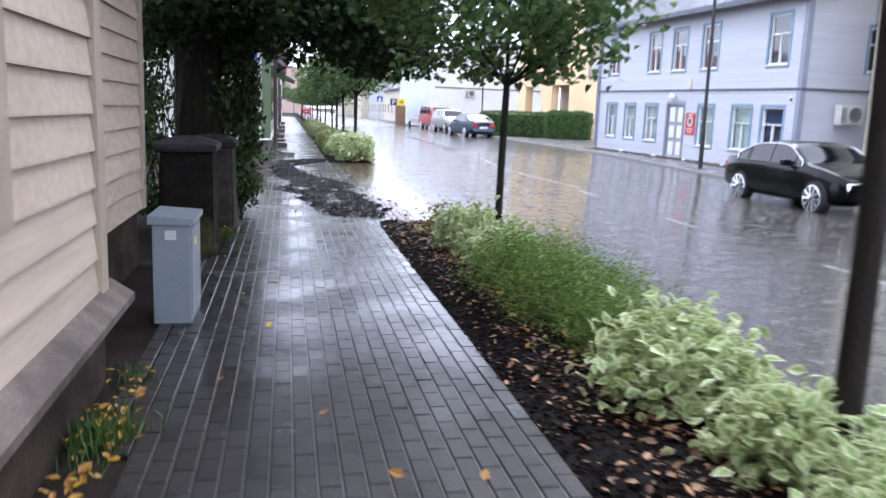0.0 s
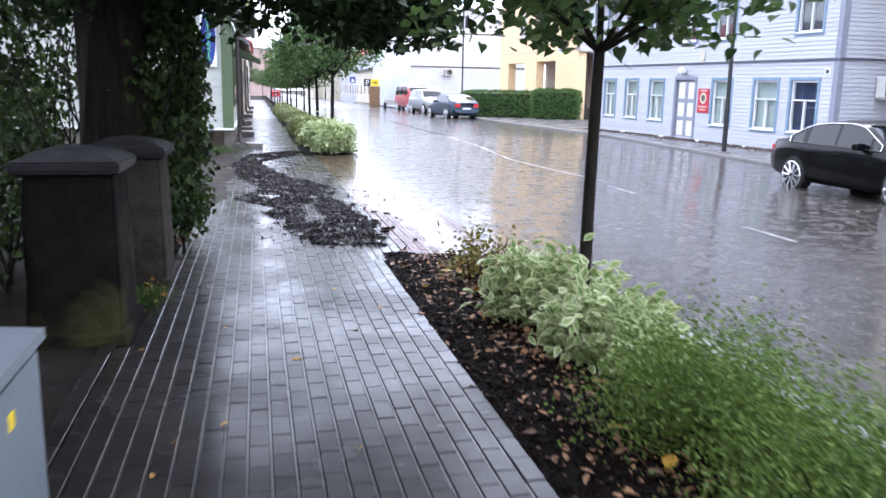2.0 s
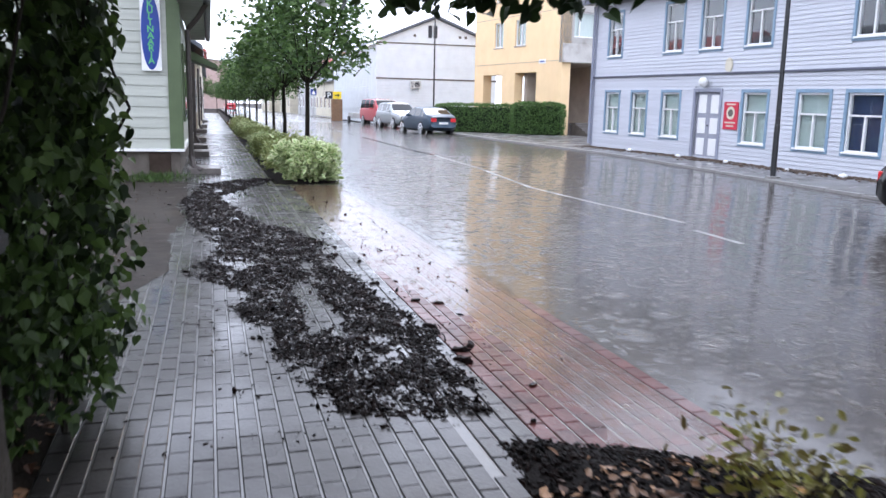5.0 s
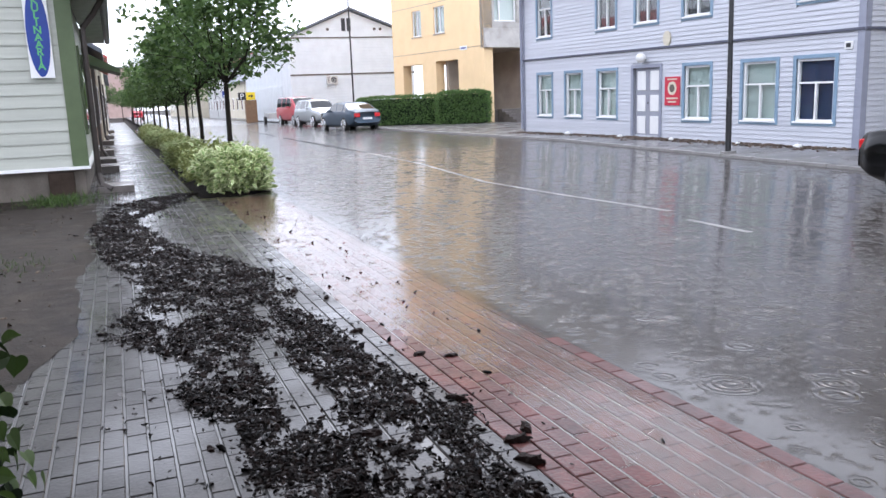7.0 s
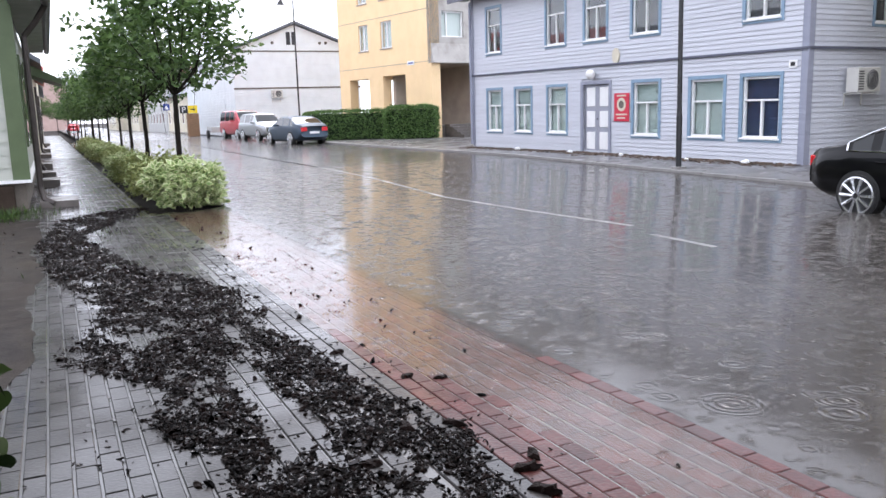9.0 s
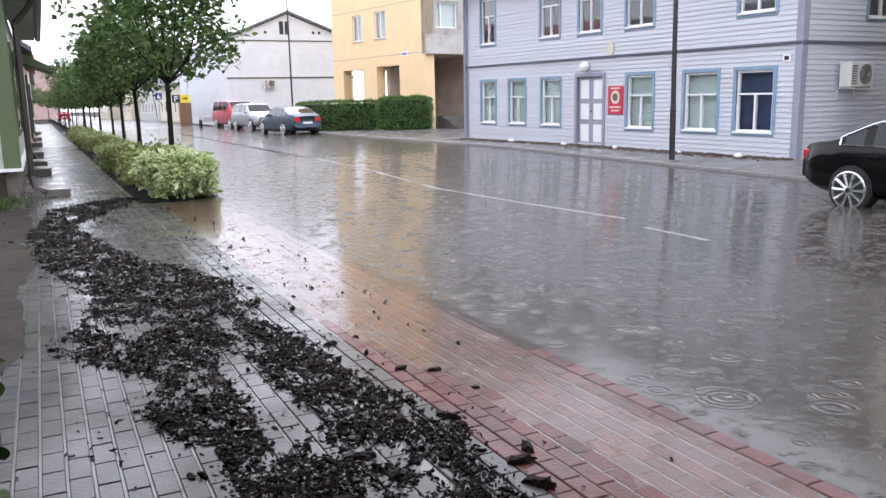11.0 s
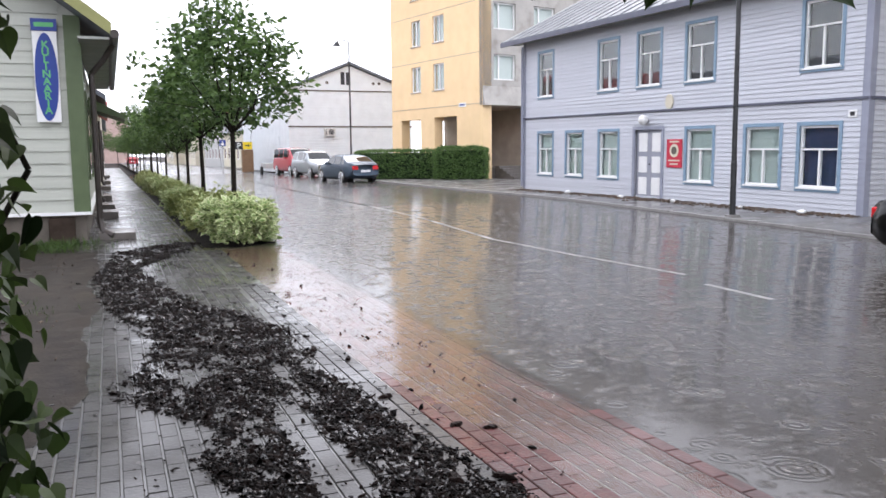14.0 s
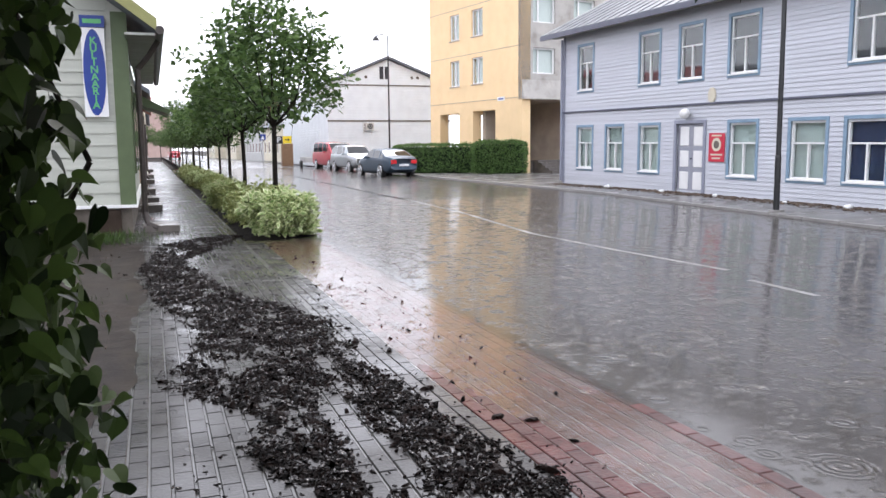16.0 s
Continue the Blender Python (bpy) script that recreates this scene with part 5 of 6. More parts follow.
def street_tree(x, y, seed, label, trunk_h, crown, leaf, count, trunk_r, leaf_shape="leaf"):
    g = np.random.default_rng(seed)
    ob = thing("tree", label, "tree", "street trees", m=Matrix.Translation((x, y, 0)))
    bm = bmesh.new()
    top = (g.uniform(-0.05, 0.05), 0, trunk_h)
    rod(bm, (0, 0, -0.1), (0.01, 0, trunk_h * 0.5), trunk_r * 1.15, trunk_r, 12)
    rod(bm, (0.01, 0, trunk_h * 0.5), top, trunk_r, trunk_r * 0.9, 12)
    tips = []
    crx, cry, crz, cz = crown
    for i in range(9):
        a = i * 2.4 + g.uniform(-0.3, 0.3)
        mid = Vector(top) + Vector((crx * 0.35 * math.cos(a), cry * 0.35 * math.sin(a), crz * g.uniform(0.25, 0.5)))
        end = Vector((crx * 0.75 * math.cos(a), cry * 0.75 * math.sin(a), cz + crz * g.uniform(-0.3, 0.6)))
        rod(bm, top, mid, trunk_r * 0.45, trunk_r * 0.28, 6)
        rod(bm, mid, end, trunk_r * 0.28, trunk_r * 0.08, 5)
        tips += [mid, end]
        for _ in range(2):
            e2 = mid + Vector(g.normal(0, 0.45, 3))
            rod(bm, mid, e2, trunk_r * 0.16, trunk_r * 0.05, 4)
    rod(bm, top, (0, 0, cz + crz * 0.8), trunk_r * 0.6, trunk_r * 0.1, 6)
    part("trunk", bm, M_BARK, ob)
    cen = shell_points(150, (crx, cry, crz), g, 0.35) + np.array([0, 0, cz])
    shape = 1 - 0.25 * np.clip((cen[:, 2] - cz) / crz, -0.4, 1)
    cen[:, :2] *= shape[:, None]
    cen += g.normal(0, 0.2, cen.shape) * (np.arange(len(cen))[:, None] % 3 == 0)
    pos = clustered(count, cen, 0.13, g)
    pos = pos[pos[:, 2] > trunk_h + 0.03]
    count = len(pos)
    tv, tf = (HEART_V, HEART_F) if leaf_shape == "heart" else (LEAF_V, LEAF_F)
    me = spread("crown", tv, tf, pos, turns(count, g, 0.7), g.uniform(0.75, 1.15, count) * leaf, M_LEAF)
    c = new("crown", me)
    c.parent = ob
    return ob


TREE_LABEL = "young linden street tree with a slim dark trunk"
street_tree(2.14, 8.1, 21, TREE_LABEL, 1.72, (1.45, 1.5, 0.95, 2.75), 0.085, 7000, 0.038, "heart")
street_tree(2.25, 2.85, 22, TREE_LABEL, 2.2, (1.3, 1.3, 0.9, 3.6), 0.085, 3500, 0.055, "heart")
t1 = street_tree(2.1, 25.7, 23, TREE_LABEL, 1.85, (1.35, 1.35, 1.25, 3.1), 0.15, 3600, 0.05)
t2 = street_tree(2.1, 31.3, 24, TREE_LABEL, 1.85, (1.3, 1.3, 1.05, 2.85), 0.15, 3200, 0.05)
for y, src in ((35.8, t1), (40.4, t2), (45.0, t1), (50.4, t2), (56.2, t1), (62, t2), (69, t1), (77, t2), (86, t1), (96, t2)):
    copy_thing(src, pose(2.1 + g.uniform(-0.15, 0.15), y, 0, 0, 0, g.uniform(0, 360)) @ Matrix.Scale(g.uniform(0.8, 0.95), 4))
big = copy_thing(t1, pose(5, 180, 0, 0, 0, 40) @ Matrix.Scale(2.6, 4))
tagged(big, "large far tree at the end of the street", "tree")
for x, y, s in ((2.0, 108, 1.0), (2.2, 124, 1.1), (1.2, 140, 1.1), (4.5, 200, 1.6), (8, 215, 1.8), (13.2, 165, 2.0), (-1.0, 165, 1.5), (10, 190, 2.0)):
    tagged(copy_thing(t2, pose(x, y, 0, 0, 0, x * 31) @ Matrix.Scale(s, 4)), "large far tree at the end of the street", "tree")

# old tree in the garden by the gate, with a branch over the footway
g = np.random.default_rng(41)
old = thing("tree", "old thick-trunked linden with branches over the footway", "tree", m=Matrix.Translation((-1.5, 10.9, 0)))
TX = 0.42  # the trunk stands nearer the footway than the middle of its crown
bm = tube([(TX + 0.006 * math.sin(i), 0.0, -0.1 + i * 0.75) for i in range(7)], [0.36, 0.31, 0.295, 0.28, 0.26, 0.23, 0.19], 18)
for v in bm.verts:
    v.co += Vector((v.co.x - TX, v.co.y, 0)) * 0.16 * noise.noise(Vector((math.atan2(v.co.y, v.co.x - TX) * 2, v.co.z * 1.3, 4)))
limbs = [((TX, 0, 2.9), (1.0, -1.6, 3.2), (1.9, -2.8, 2.95)), ((TX, 0, 3.2), (1.5, 0.2, 3.3), (3.2, 0.1, 2.5)), ((TX, 0, 3.0), (0.7, -3.0, 3.4), (1.1, -4.6, 3.0)), ((TX, 0, 3.6), (-1.2, -1.0, 4.4), (-2.2, -2.0, 4.6)), ((TX, 0, 3.4), (-1.0, 1.4, 4.2), (-1.6, 2.6, 4.4)), ((TX, 0, 3.4), (0.3, 1.6, 4.2), (0.8, 2.8, 4.4))]
for a, b, c in limbs:
    rod(bm, a, b, 0.13, 0.08, 8)
    rod(bm, b, c, 0.08, 0.02, 6)
part("trunk", bm, M_BARK, old)
low = []
for a, b, c in limbs[:3]:
    for _ in range(60):
        t = g.uniform(0.15, 1.05)
        q = (1 - t) * np.array(b) + t * np.array(c) if g.uniform() < 0.6 else (1 - t) * np.array(a) + t * np.array(b)
        low.append(q + g.normal(0, 1, 3) * np.array([0.45, 0.5, 0.22]) - np.array([0, 0, 0.12]))
low = np.array(low)
low = low[low[:, 2] > 2.35]
hang = np.stack([g.uniform(-0.3, 3.4, 230), g.uniform(-0.8, 0.7, 230), np.zeros(230)], 1)
hang[:, 2] = np.where((hang[:, 0] > 2.3), 1.97, 2.2) + g.uniform(0, 1.1, 230) ** 1.5
cen = np.concatenate([low, hang, hang, shell_points(420, (3.3, 3.6, 1.5), g, 0.2) + np.array([0.3, -0.4, 5.0])])
pos = clustered(26000, cen, 0.15, g)
pos = pos[pos[:, 2] > 1.84]
me = spread("crown", HEART_V, HEART_F, pos, turns(len(pos), g, 0.8), g.uniform(0.06, 0.1, len(pos)), M_SHADELEAF)
c = new("crown", me)
c.parent = old


def climber(name, x, y, size, count, label, seed, leaf, zmax):
    g = np.random.default_rng(seed)
    ob = thing(name, label, "shrub", m=Matrix.Translation((x, y, 0)))
    bm = bmesh.new()
    for i in range(12):
        p = Vector((g.uniform(-0.5, 0.5) * size[0], g.uniform(-0.7, 0.7) * size[1], -0.05))
        for k in range(4):
            q = p + Vector((g.normal(0, 0.16), g.normal(0, 0.16), zmax / 4.6))
            rod(bm, p, q, 0.014 - 0.003 * k, 0.011 - 0.003 * k, 5)
            p = q
    part("branchwork", bm, M_BARK, ob)
    k = 240
    cz = g.uniform(0.04, 1, k) * zmax
    a = g.uniform(0, 6.283, k)
    rr = (0.55 + 0.45 * g.uniform(0, 1, k)) * (1 - 0.22 * np.sin(cz * 2.3) ** 2)
    cen = np.stack([np.cos(a) * rr * size[0], np.sin(a) * rr * size[1], cz], 1)
    pos = clustered(count, cen, 0.085, g)
    pos[:, 2] = np.maximum(pos[:, 2], 0.05)
    pos[:, 0] = np.minimum(pos[:, 0], -0.24 - 0.05 * g.uniform(0, 1, count) - 0.09 * np.clip((pos[:, 2] - 1.25) / 0.3, 0, 1) - x)
    rot = turns(count, g, 0.5) @ np.array([[1, 0, 0], [0, 0.35, -0.94], [0, 0.94, 0.35]]).T
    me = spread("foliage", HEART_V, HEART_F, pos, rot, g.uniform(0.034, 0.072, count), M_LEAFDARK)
    f = new("foliage", me)
    f.parent = ob
    return ob


climber("climbing_shrub", -0.78, 11.35, (0.45, 0.75), 12500, "dense dark green climbing shrub beside the gate pillars", 51, 0.08, 3.3)
climber("climbing_shrub", -1.55, 11.9, (0.5, 0.5), 2000, "dense dark green climbing shrub on the old tree", 54, 0.08, 3.4)
climber("climbing_shrub", -1.95, 9.9, (0.5, 1.0), 5500, "dense dark green garden shrub behind the gate pillars", 52, 0.08, 2.6)
climber("garden_shrub", -2.6, 12.4, (0.9, 1.2), 3000, "loose green garden shrub under the old tree", 53, 0.08, 3.0)


def tuft(x, y, z, n, r, h, mat, label, seed):
    g = np.random.default_rng(seed)
    pos = np.column_stack([x + g.normal(0, r, n), y + g.normal(0, r * 1.6, n), np.full(n, z)])
    me = spread("grass_tuft", BLADE_V, BLADE_F, pos, turns(n, g, 0.35), g.uniform(0.5, 1.0, n) * h, mat)
    return tagged(new("grass_tuft", me), label, "grass", "grass tufts", "stuff")


tuft(-0.76, 3.6, -0.02, 260, 0.08, 0.15, M_GRASS, "weeds growing at the foot of the wall", 61)
tuft(-0.78, 4.4, -0.02, 80, 0.06, 0.10, M_GRASS, "weeds growing at the foot of the wall", 62)
tuft(-0.66, 9.15, -0.02, 190, 0.06, 0.15, M_GRASS, "weeds growing beside the gate pillars", 63)
tuft(-0.95, 23.7, -0.02, 600, 0.3, 0.16, M_GRASS, "wet grass at the foot of the boarded house", 64)
tuft(-1.1, 17.5, -0.02, 260, 0.2, 0.10, M_GRASS, "thin grass on the muddy verge", 65)
n = 110
litter("fallen_leaves", np.column_stack([rng.normal(-0.75, 0.06, n), rng.uniform(2.5, 4.5, n), rng.uniform(0.0, 0.06, n)]), rng.uniform(0.03, 0.07, n), M_YELLOW_LEAF, "yellow leaves gathered at the wall's foot")
n = 40
litter("fallen_leaves", np.column_stack([rng.normal(-0.67, 0.06, n), rng.uniform(8.85, 9.55, n), rng.uniform(0.0, 0.07, n)]), rng.uniform(0.03, 0.07, n), M_YELLOW_LEAF, "yellow leaves caught in weeds between the pillars")
n = 60
litter("fallen_leaves", np.column_stack([rng.normal(-0.68, 0.06, n), rng.uniform(10.3, 12, n), np.full(n, 0.0)]), rng.uniform(0.04, 0.08, n), M_LITTER, "brown leaves gathered under the shrub")


def hedge(x0, y0, x1, y1, d, h, label, seed):
    g = np.random.default_rng(seed)
    a, b = Vector((x0, y0, 0)), Vector((x1, y1, 0))
    L_ = (b - a).length
    ang = math.degrees(math.atan2(b.y - a.y, b.x - a.x))
    ob = thing("hedge", label, "hedge", "clipped hedges", m=pose(x0, y0, -0.02, 0, 0, ang))
    # solid core, coloured as the shade inside the foliage
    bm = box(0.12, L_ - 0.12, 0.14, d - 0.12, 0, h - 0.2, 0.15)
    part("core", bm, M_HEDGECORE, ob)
    n_ = 7000
    face = g.uniform(0, 1, n_)
    u, v, w_ = g.uniform(0, L_, n_), g.uniform(0, d, n_), g.uniform(0.03, h, n_)
    pos = np.column_stack([u, v, w_])
    pos[face < 0.5, 1] = 0.03 + g.normal(0, 0.04, (face < 0.5).sum())
    s = (face >= 0.5) & (face < 0.75)
    pos[s, 2] = h - 0.06 + g.normal(0, 0.04, s.sum())
    s = (face >= 0.75) & (face < 0.88)
    pos[s, 0] = g.normal(0, 0.04, s.sum())
    s = face >= 0.88
    pos[s, 0] = L_ + g.normal(0, 0.04, s.sum())
    pos += np.array([[0, -0.10, 0.08]]) * np.array([[noise.noise(Vector((p[0] * 1.6, p[2] * 1.6, seed + p[1])))] for p in pos])
    edge = np.maximum(0, np.abs(pos[:, 0] / L_ - 0.5) - 0.38) / 0.12
    pos[:, 2] -= 0.14 * edge ** 2 * (pos[:, 2] > 0.7 * h)
    me = spread("foliage", LEAF_V, LEAF_F, pos, turns(n_, g, 1.0), g.uniform(0.07, 0.13, n_), M_HEDGE)
    f = new("foliage", me)
    f.parent = ob
    return ob


hedge(12.9, 54.8, 16.9, 52.6, 1.3, 1.68, "clipped dark green hedge before the yellow block", 71)
hedge(16.45, 51.45, 18.9, 49.9, 1.6, 1.8, "clipped dark green hedge before the yellow block", 72)


# ---- cabinet and gate pillars ----
cab = thing("utility_cabinet", "grey metal cable cabinet standing on the footway edge", "utility cabinet", m=Matrix.Translation((-0.72, 5.78, 0)))
part("body", box(-0.12, 0.12, -0.27, 0.27, 0, 0.66, 0.008), M_BOX, cab)
bm = bmesh.new()
prism(bm, [(-0.145, 0.66), (0.145, 0.66), (0.145, 0.695), (-0.145, 0.715)], "y", -0.29, 0.29)
part("lid", bm, M_BOX, cab)
part("door", box(0.121, 0.128, -0.25, 0.25, 0.05, 0.63, 0.003), M_BOX, cab)
part("sticker", box(-0.04, 0.03, -0.274, -0.27, 0.56, 0.62), M_PALEGREY, cab)
part("orange_leaf_mark", box(0.128, 0.131, -0.1, -0.05, 0.5, 0.55), M_SIGNYELLOW, cab)


M_PILLAR = material("grey_brown_rough_render", (0.05, 0.043, 0.035), 0.85, 0.45, 7, 1.0, dirt=(0.026, 0.022, 0.017), dirt_amount=0.8, spec=0.15, fine=45)
# base colour lowered in place of the tree's shade; the moss is its own
M_MOSSPILLAR = material("mossy_shaded_rough_render", (0.010, 0.009, 0.007), 0.85, 0.5, 6, 1.0, dirt=(0.075, 0.076, 0.026), dirt_amount=0.9, spec=0.12, fine=45)
M_CAP = material("dark_wet_cap_stone", (0.018, 0.017, 0.019), 0.6, 0.4, 9, 0.8, wet=0.15, spec=0.25)


def gate_pillar(x0, x1, y0, y1, h, mat, label, seed):
    """Rendered masonry gate pillar, a little wider at the foot, with an overhanging hipped cap stone."""
    w, d = x1 - x0, y1 - y0
    ob = thing("gate_pillar", label, "gate pillar", "garden gate pillars", m=Matrix.Translation(((x0 + x1) / 2, (y0 + y1) / 2, -0.03)))
    bm = bmesh.new()
    block(bm, -w / 2, w / 2, -d / 2, d / 2, 0, h)
    bmesh.ops.bevel(bm, geom=[e for e in bm.edges if abs(e.verts[0].co.z - e.verts[1].co.z) > 0.5], offset=0.02, segments=2, affect="EDGES")
    bmesh.ops.subdivide_edges(bm, edges=bm.edges[:], cuts=9, use_grid_fill=True)
    for v in bm.verts:
        t = v.co.z / h
        k = 1 - 0.07 * t
        rough = noise.noise(v.co * 6 + Vector((seed, 0, 0))) * 0.008 + noise.noise(v.co * 21 + Vector((0, seed, 0))) * 0.006
        v.co.x, v.co.y = v.co.x * k + rough * (1 if v.co.x > 0 else -1), v.co.y * k + rough * (1 if v.co.y > 0 else -1)
    part("shaft", bm, mat, ob, smooth=True)
    part("footing", box(-w / 2 - 0.03, w / 2 + 0.03, -d / 2 - 0.03, d / 2 + 0.03, -0.05, 0.09, 0.02), mat, ob)
    o = 0.05
    bm = bmesh.new()
    rings = [(w / 2 * 0.93 + o * 0.5, d / 2 * 0.93 + o * 0.5, h), (w / 2 * 0.93 + o, d / 2 * 0.93 + o, h + 0.02), (w / 2 * 0.93 + o, d / 2 * 0.93 + o, h + 0.075), (w * 0.36, d * 0.36, h + 0.125), (0.06, 0.09, h + 0.15)]
    loops = [[bm.verts.new((sx * a, sy * b, z)) for sx, sy in ((-1, -1), (1, -1), (1, 1), (-1, 1))] for a, b, z in rings]
    for lo_, hi_ in zip(loops, loops[1:]):
        for i in range(4):
            bm.faces.new((lo_[i], lo_[(i + 1) % 4], hi_[(i + 1) % 4], hi_[i]))
    bm.faces.new(list(reversed(loops[0])))
    bm.faces.new(loops[-1])
    bmesh.ops.bevel(bm, geom=bm.edges[:], offset=0.01, segments=2, affect="EDGES")
    part("cap", bm, M_CAP, ob, "dark wet hipped cap stone")
    return ob


gate_pillar(-1.20, -0.68, 8.20, 8.84, 1.0, M_MOSSPILLAR, "rendered masonry gate pillar with a mossy face, darkened for tree shade", 3)
gate_pillar(-1.10, -0.575, 9.56, 10.22, 0.98, M_PILLAR, "grey rendered masonry gate pillar with a dark cap stone", 8)


# ---- lamp posts and signs ----
def lamp_post(x, y, z, h, arm, label):
    ob = thing("street_lamp", label, "street lamp", "street lamps", m=Matrix.Translation((x, y, z)))
    part("pole", tube([(0, 0, -0.1), (0, 0, 1.2), (0, 0, 1.25), (0, 0, h)], [0.068, 0.068, 0.058, 0.045], 14), M_BLACKMETAL, ob)
    part("base_plate", rod(bmesh.new(), (0, 0, -0.02), (0, 0, 0.03), 0.17, n=16), M_KERB, ob)
    if arm:
        part("arm", tube([(0, 0, h), (-arm * 0.5, 0, h + 0.1), (-arm, 0, h)], [0.03] * 3), M_BLACKMETAL, ob)
        bm = bmesh.new()
        rod(bm, (-arm, 0, h - 0.3), (-arm, 0, h - 0.02), 0.26, 0.07, 16)
        part("shade", bm, M_BLACKMETAL, ob)
    return ob


lamp_post(12.95, 24.12, -0.07, 7.5, 0, "tall black street lamp post on the far footway")
lamp_post(14.76, 62.0, -0.02, 8.7, 0.8, "tall black street lamp with a hanging shade")
lamp_post(13.6, 92.0, -0.02, 8.5, 0.8, "tall black street lamp with a hanging shade")


def road_sign(x, y, face, size, label, col):
    ob = thing("road_sign", label, "road sign", "road signs", m=Matrix.Translation((x, y, 0)))
    part("post", rod(bmesh.new(), (0, 0, -0.1), (0, 0, 2.9), 0.03), M_PALEGREY, ob)
    part("plate", box(-size[0] / 2, size[0] / 2, -0.05, -0.03, 2.8 - size[1], 2.8, 0.01), col, ob)
    return ob


rs = road_sign(9.4, 85, 0, (0.55, 0.55), "blue pedestrian crossing sign on a thin post", M_SIGNBLUE)
bm = bmesh.new()
prism(bm, [(-0.18, 2.33), (0.18, 2.33), (0, 2.7)], "y", -0.055, -0.05)
part("triangle", bm, M_WHITE, rs)
bb = thing("street_board", "parking board in white and yellow above a brown booth", "sign", m=Matrix.Translation((11.6, 85, 0)))
part("arrow_panel", box(-0.4, 0.4, -0.08, 0, 1.95, 2.62, 0.02), M_SIGNYELLOW, bb, "yellow panel with a black arrow")
part("letter_panel", box(-1.1, -0.43, -0.08, 0, 1.95, 2.62, 0.02), M_BLACKMETAL, bb, "black panel with a white letter")
bm = bmesh.new()
prism(bm, [(-0.22, 2.24), (0.05, 2.24), (0.05, 2.14), (0.24, 2.29), (0.05, 2.44), (0.05, 2.34), (-0.22, 2.34)], "y", -0.088, -0.081)
part("arrow", bm, M_BLACKMETAL, bb)
cu = bpy.data.curves.new("letter", "FONT")
cu.body, cu.size, cu.extrude, cu.align_x = "P", 0.72, 0.004, "CENTER"
tmp = new("letter", cu)
bpy.context.view_layer.update()
lm = bpy.data.meshes.new_from_object(tmp.evaluated_get(bpy.context.evaluated_depsgraph_get()))
bpy.data.objects.remove(tmp)
lm.materials.clear()
lm.materials.append(M_WHITE)
lo = new("letter", lm)
lo.parent = bb
lo.matrix_local = pose(-0.765, -0.086, 2.03, 90, 0, 0)
part("booth", box(-0.5, 0.5, -0.05, 0.6, -0.1, 1.93, 0.02), M_BROWNWOOD, bb)



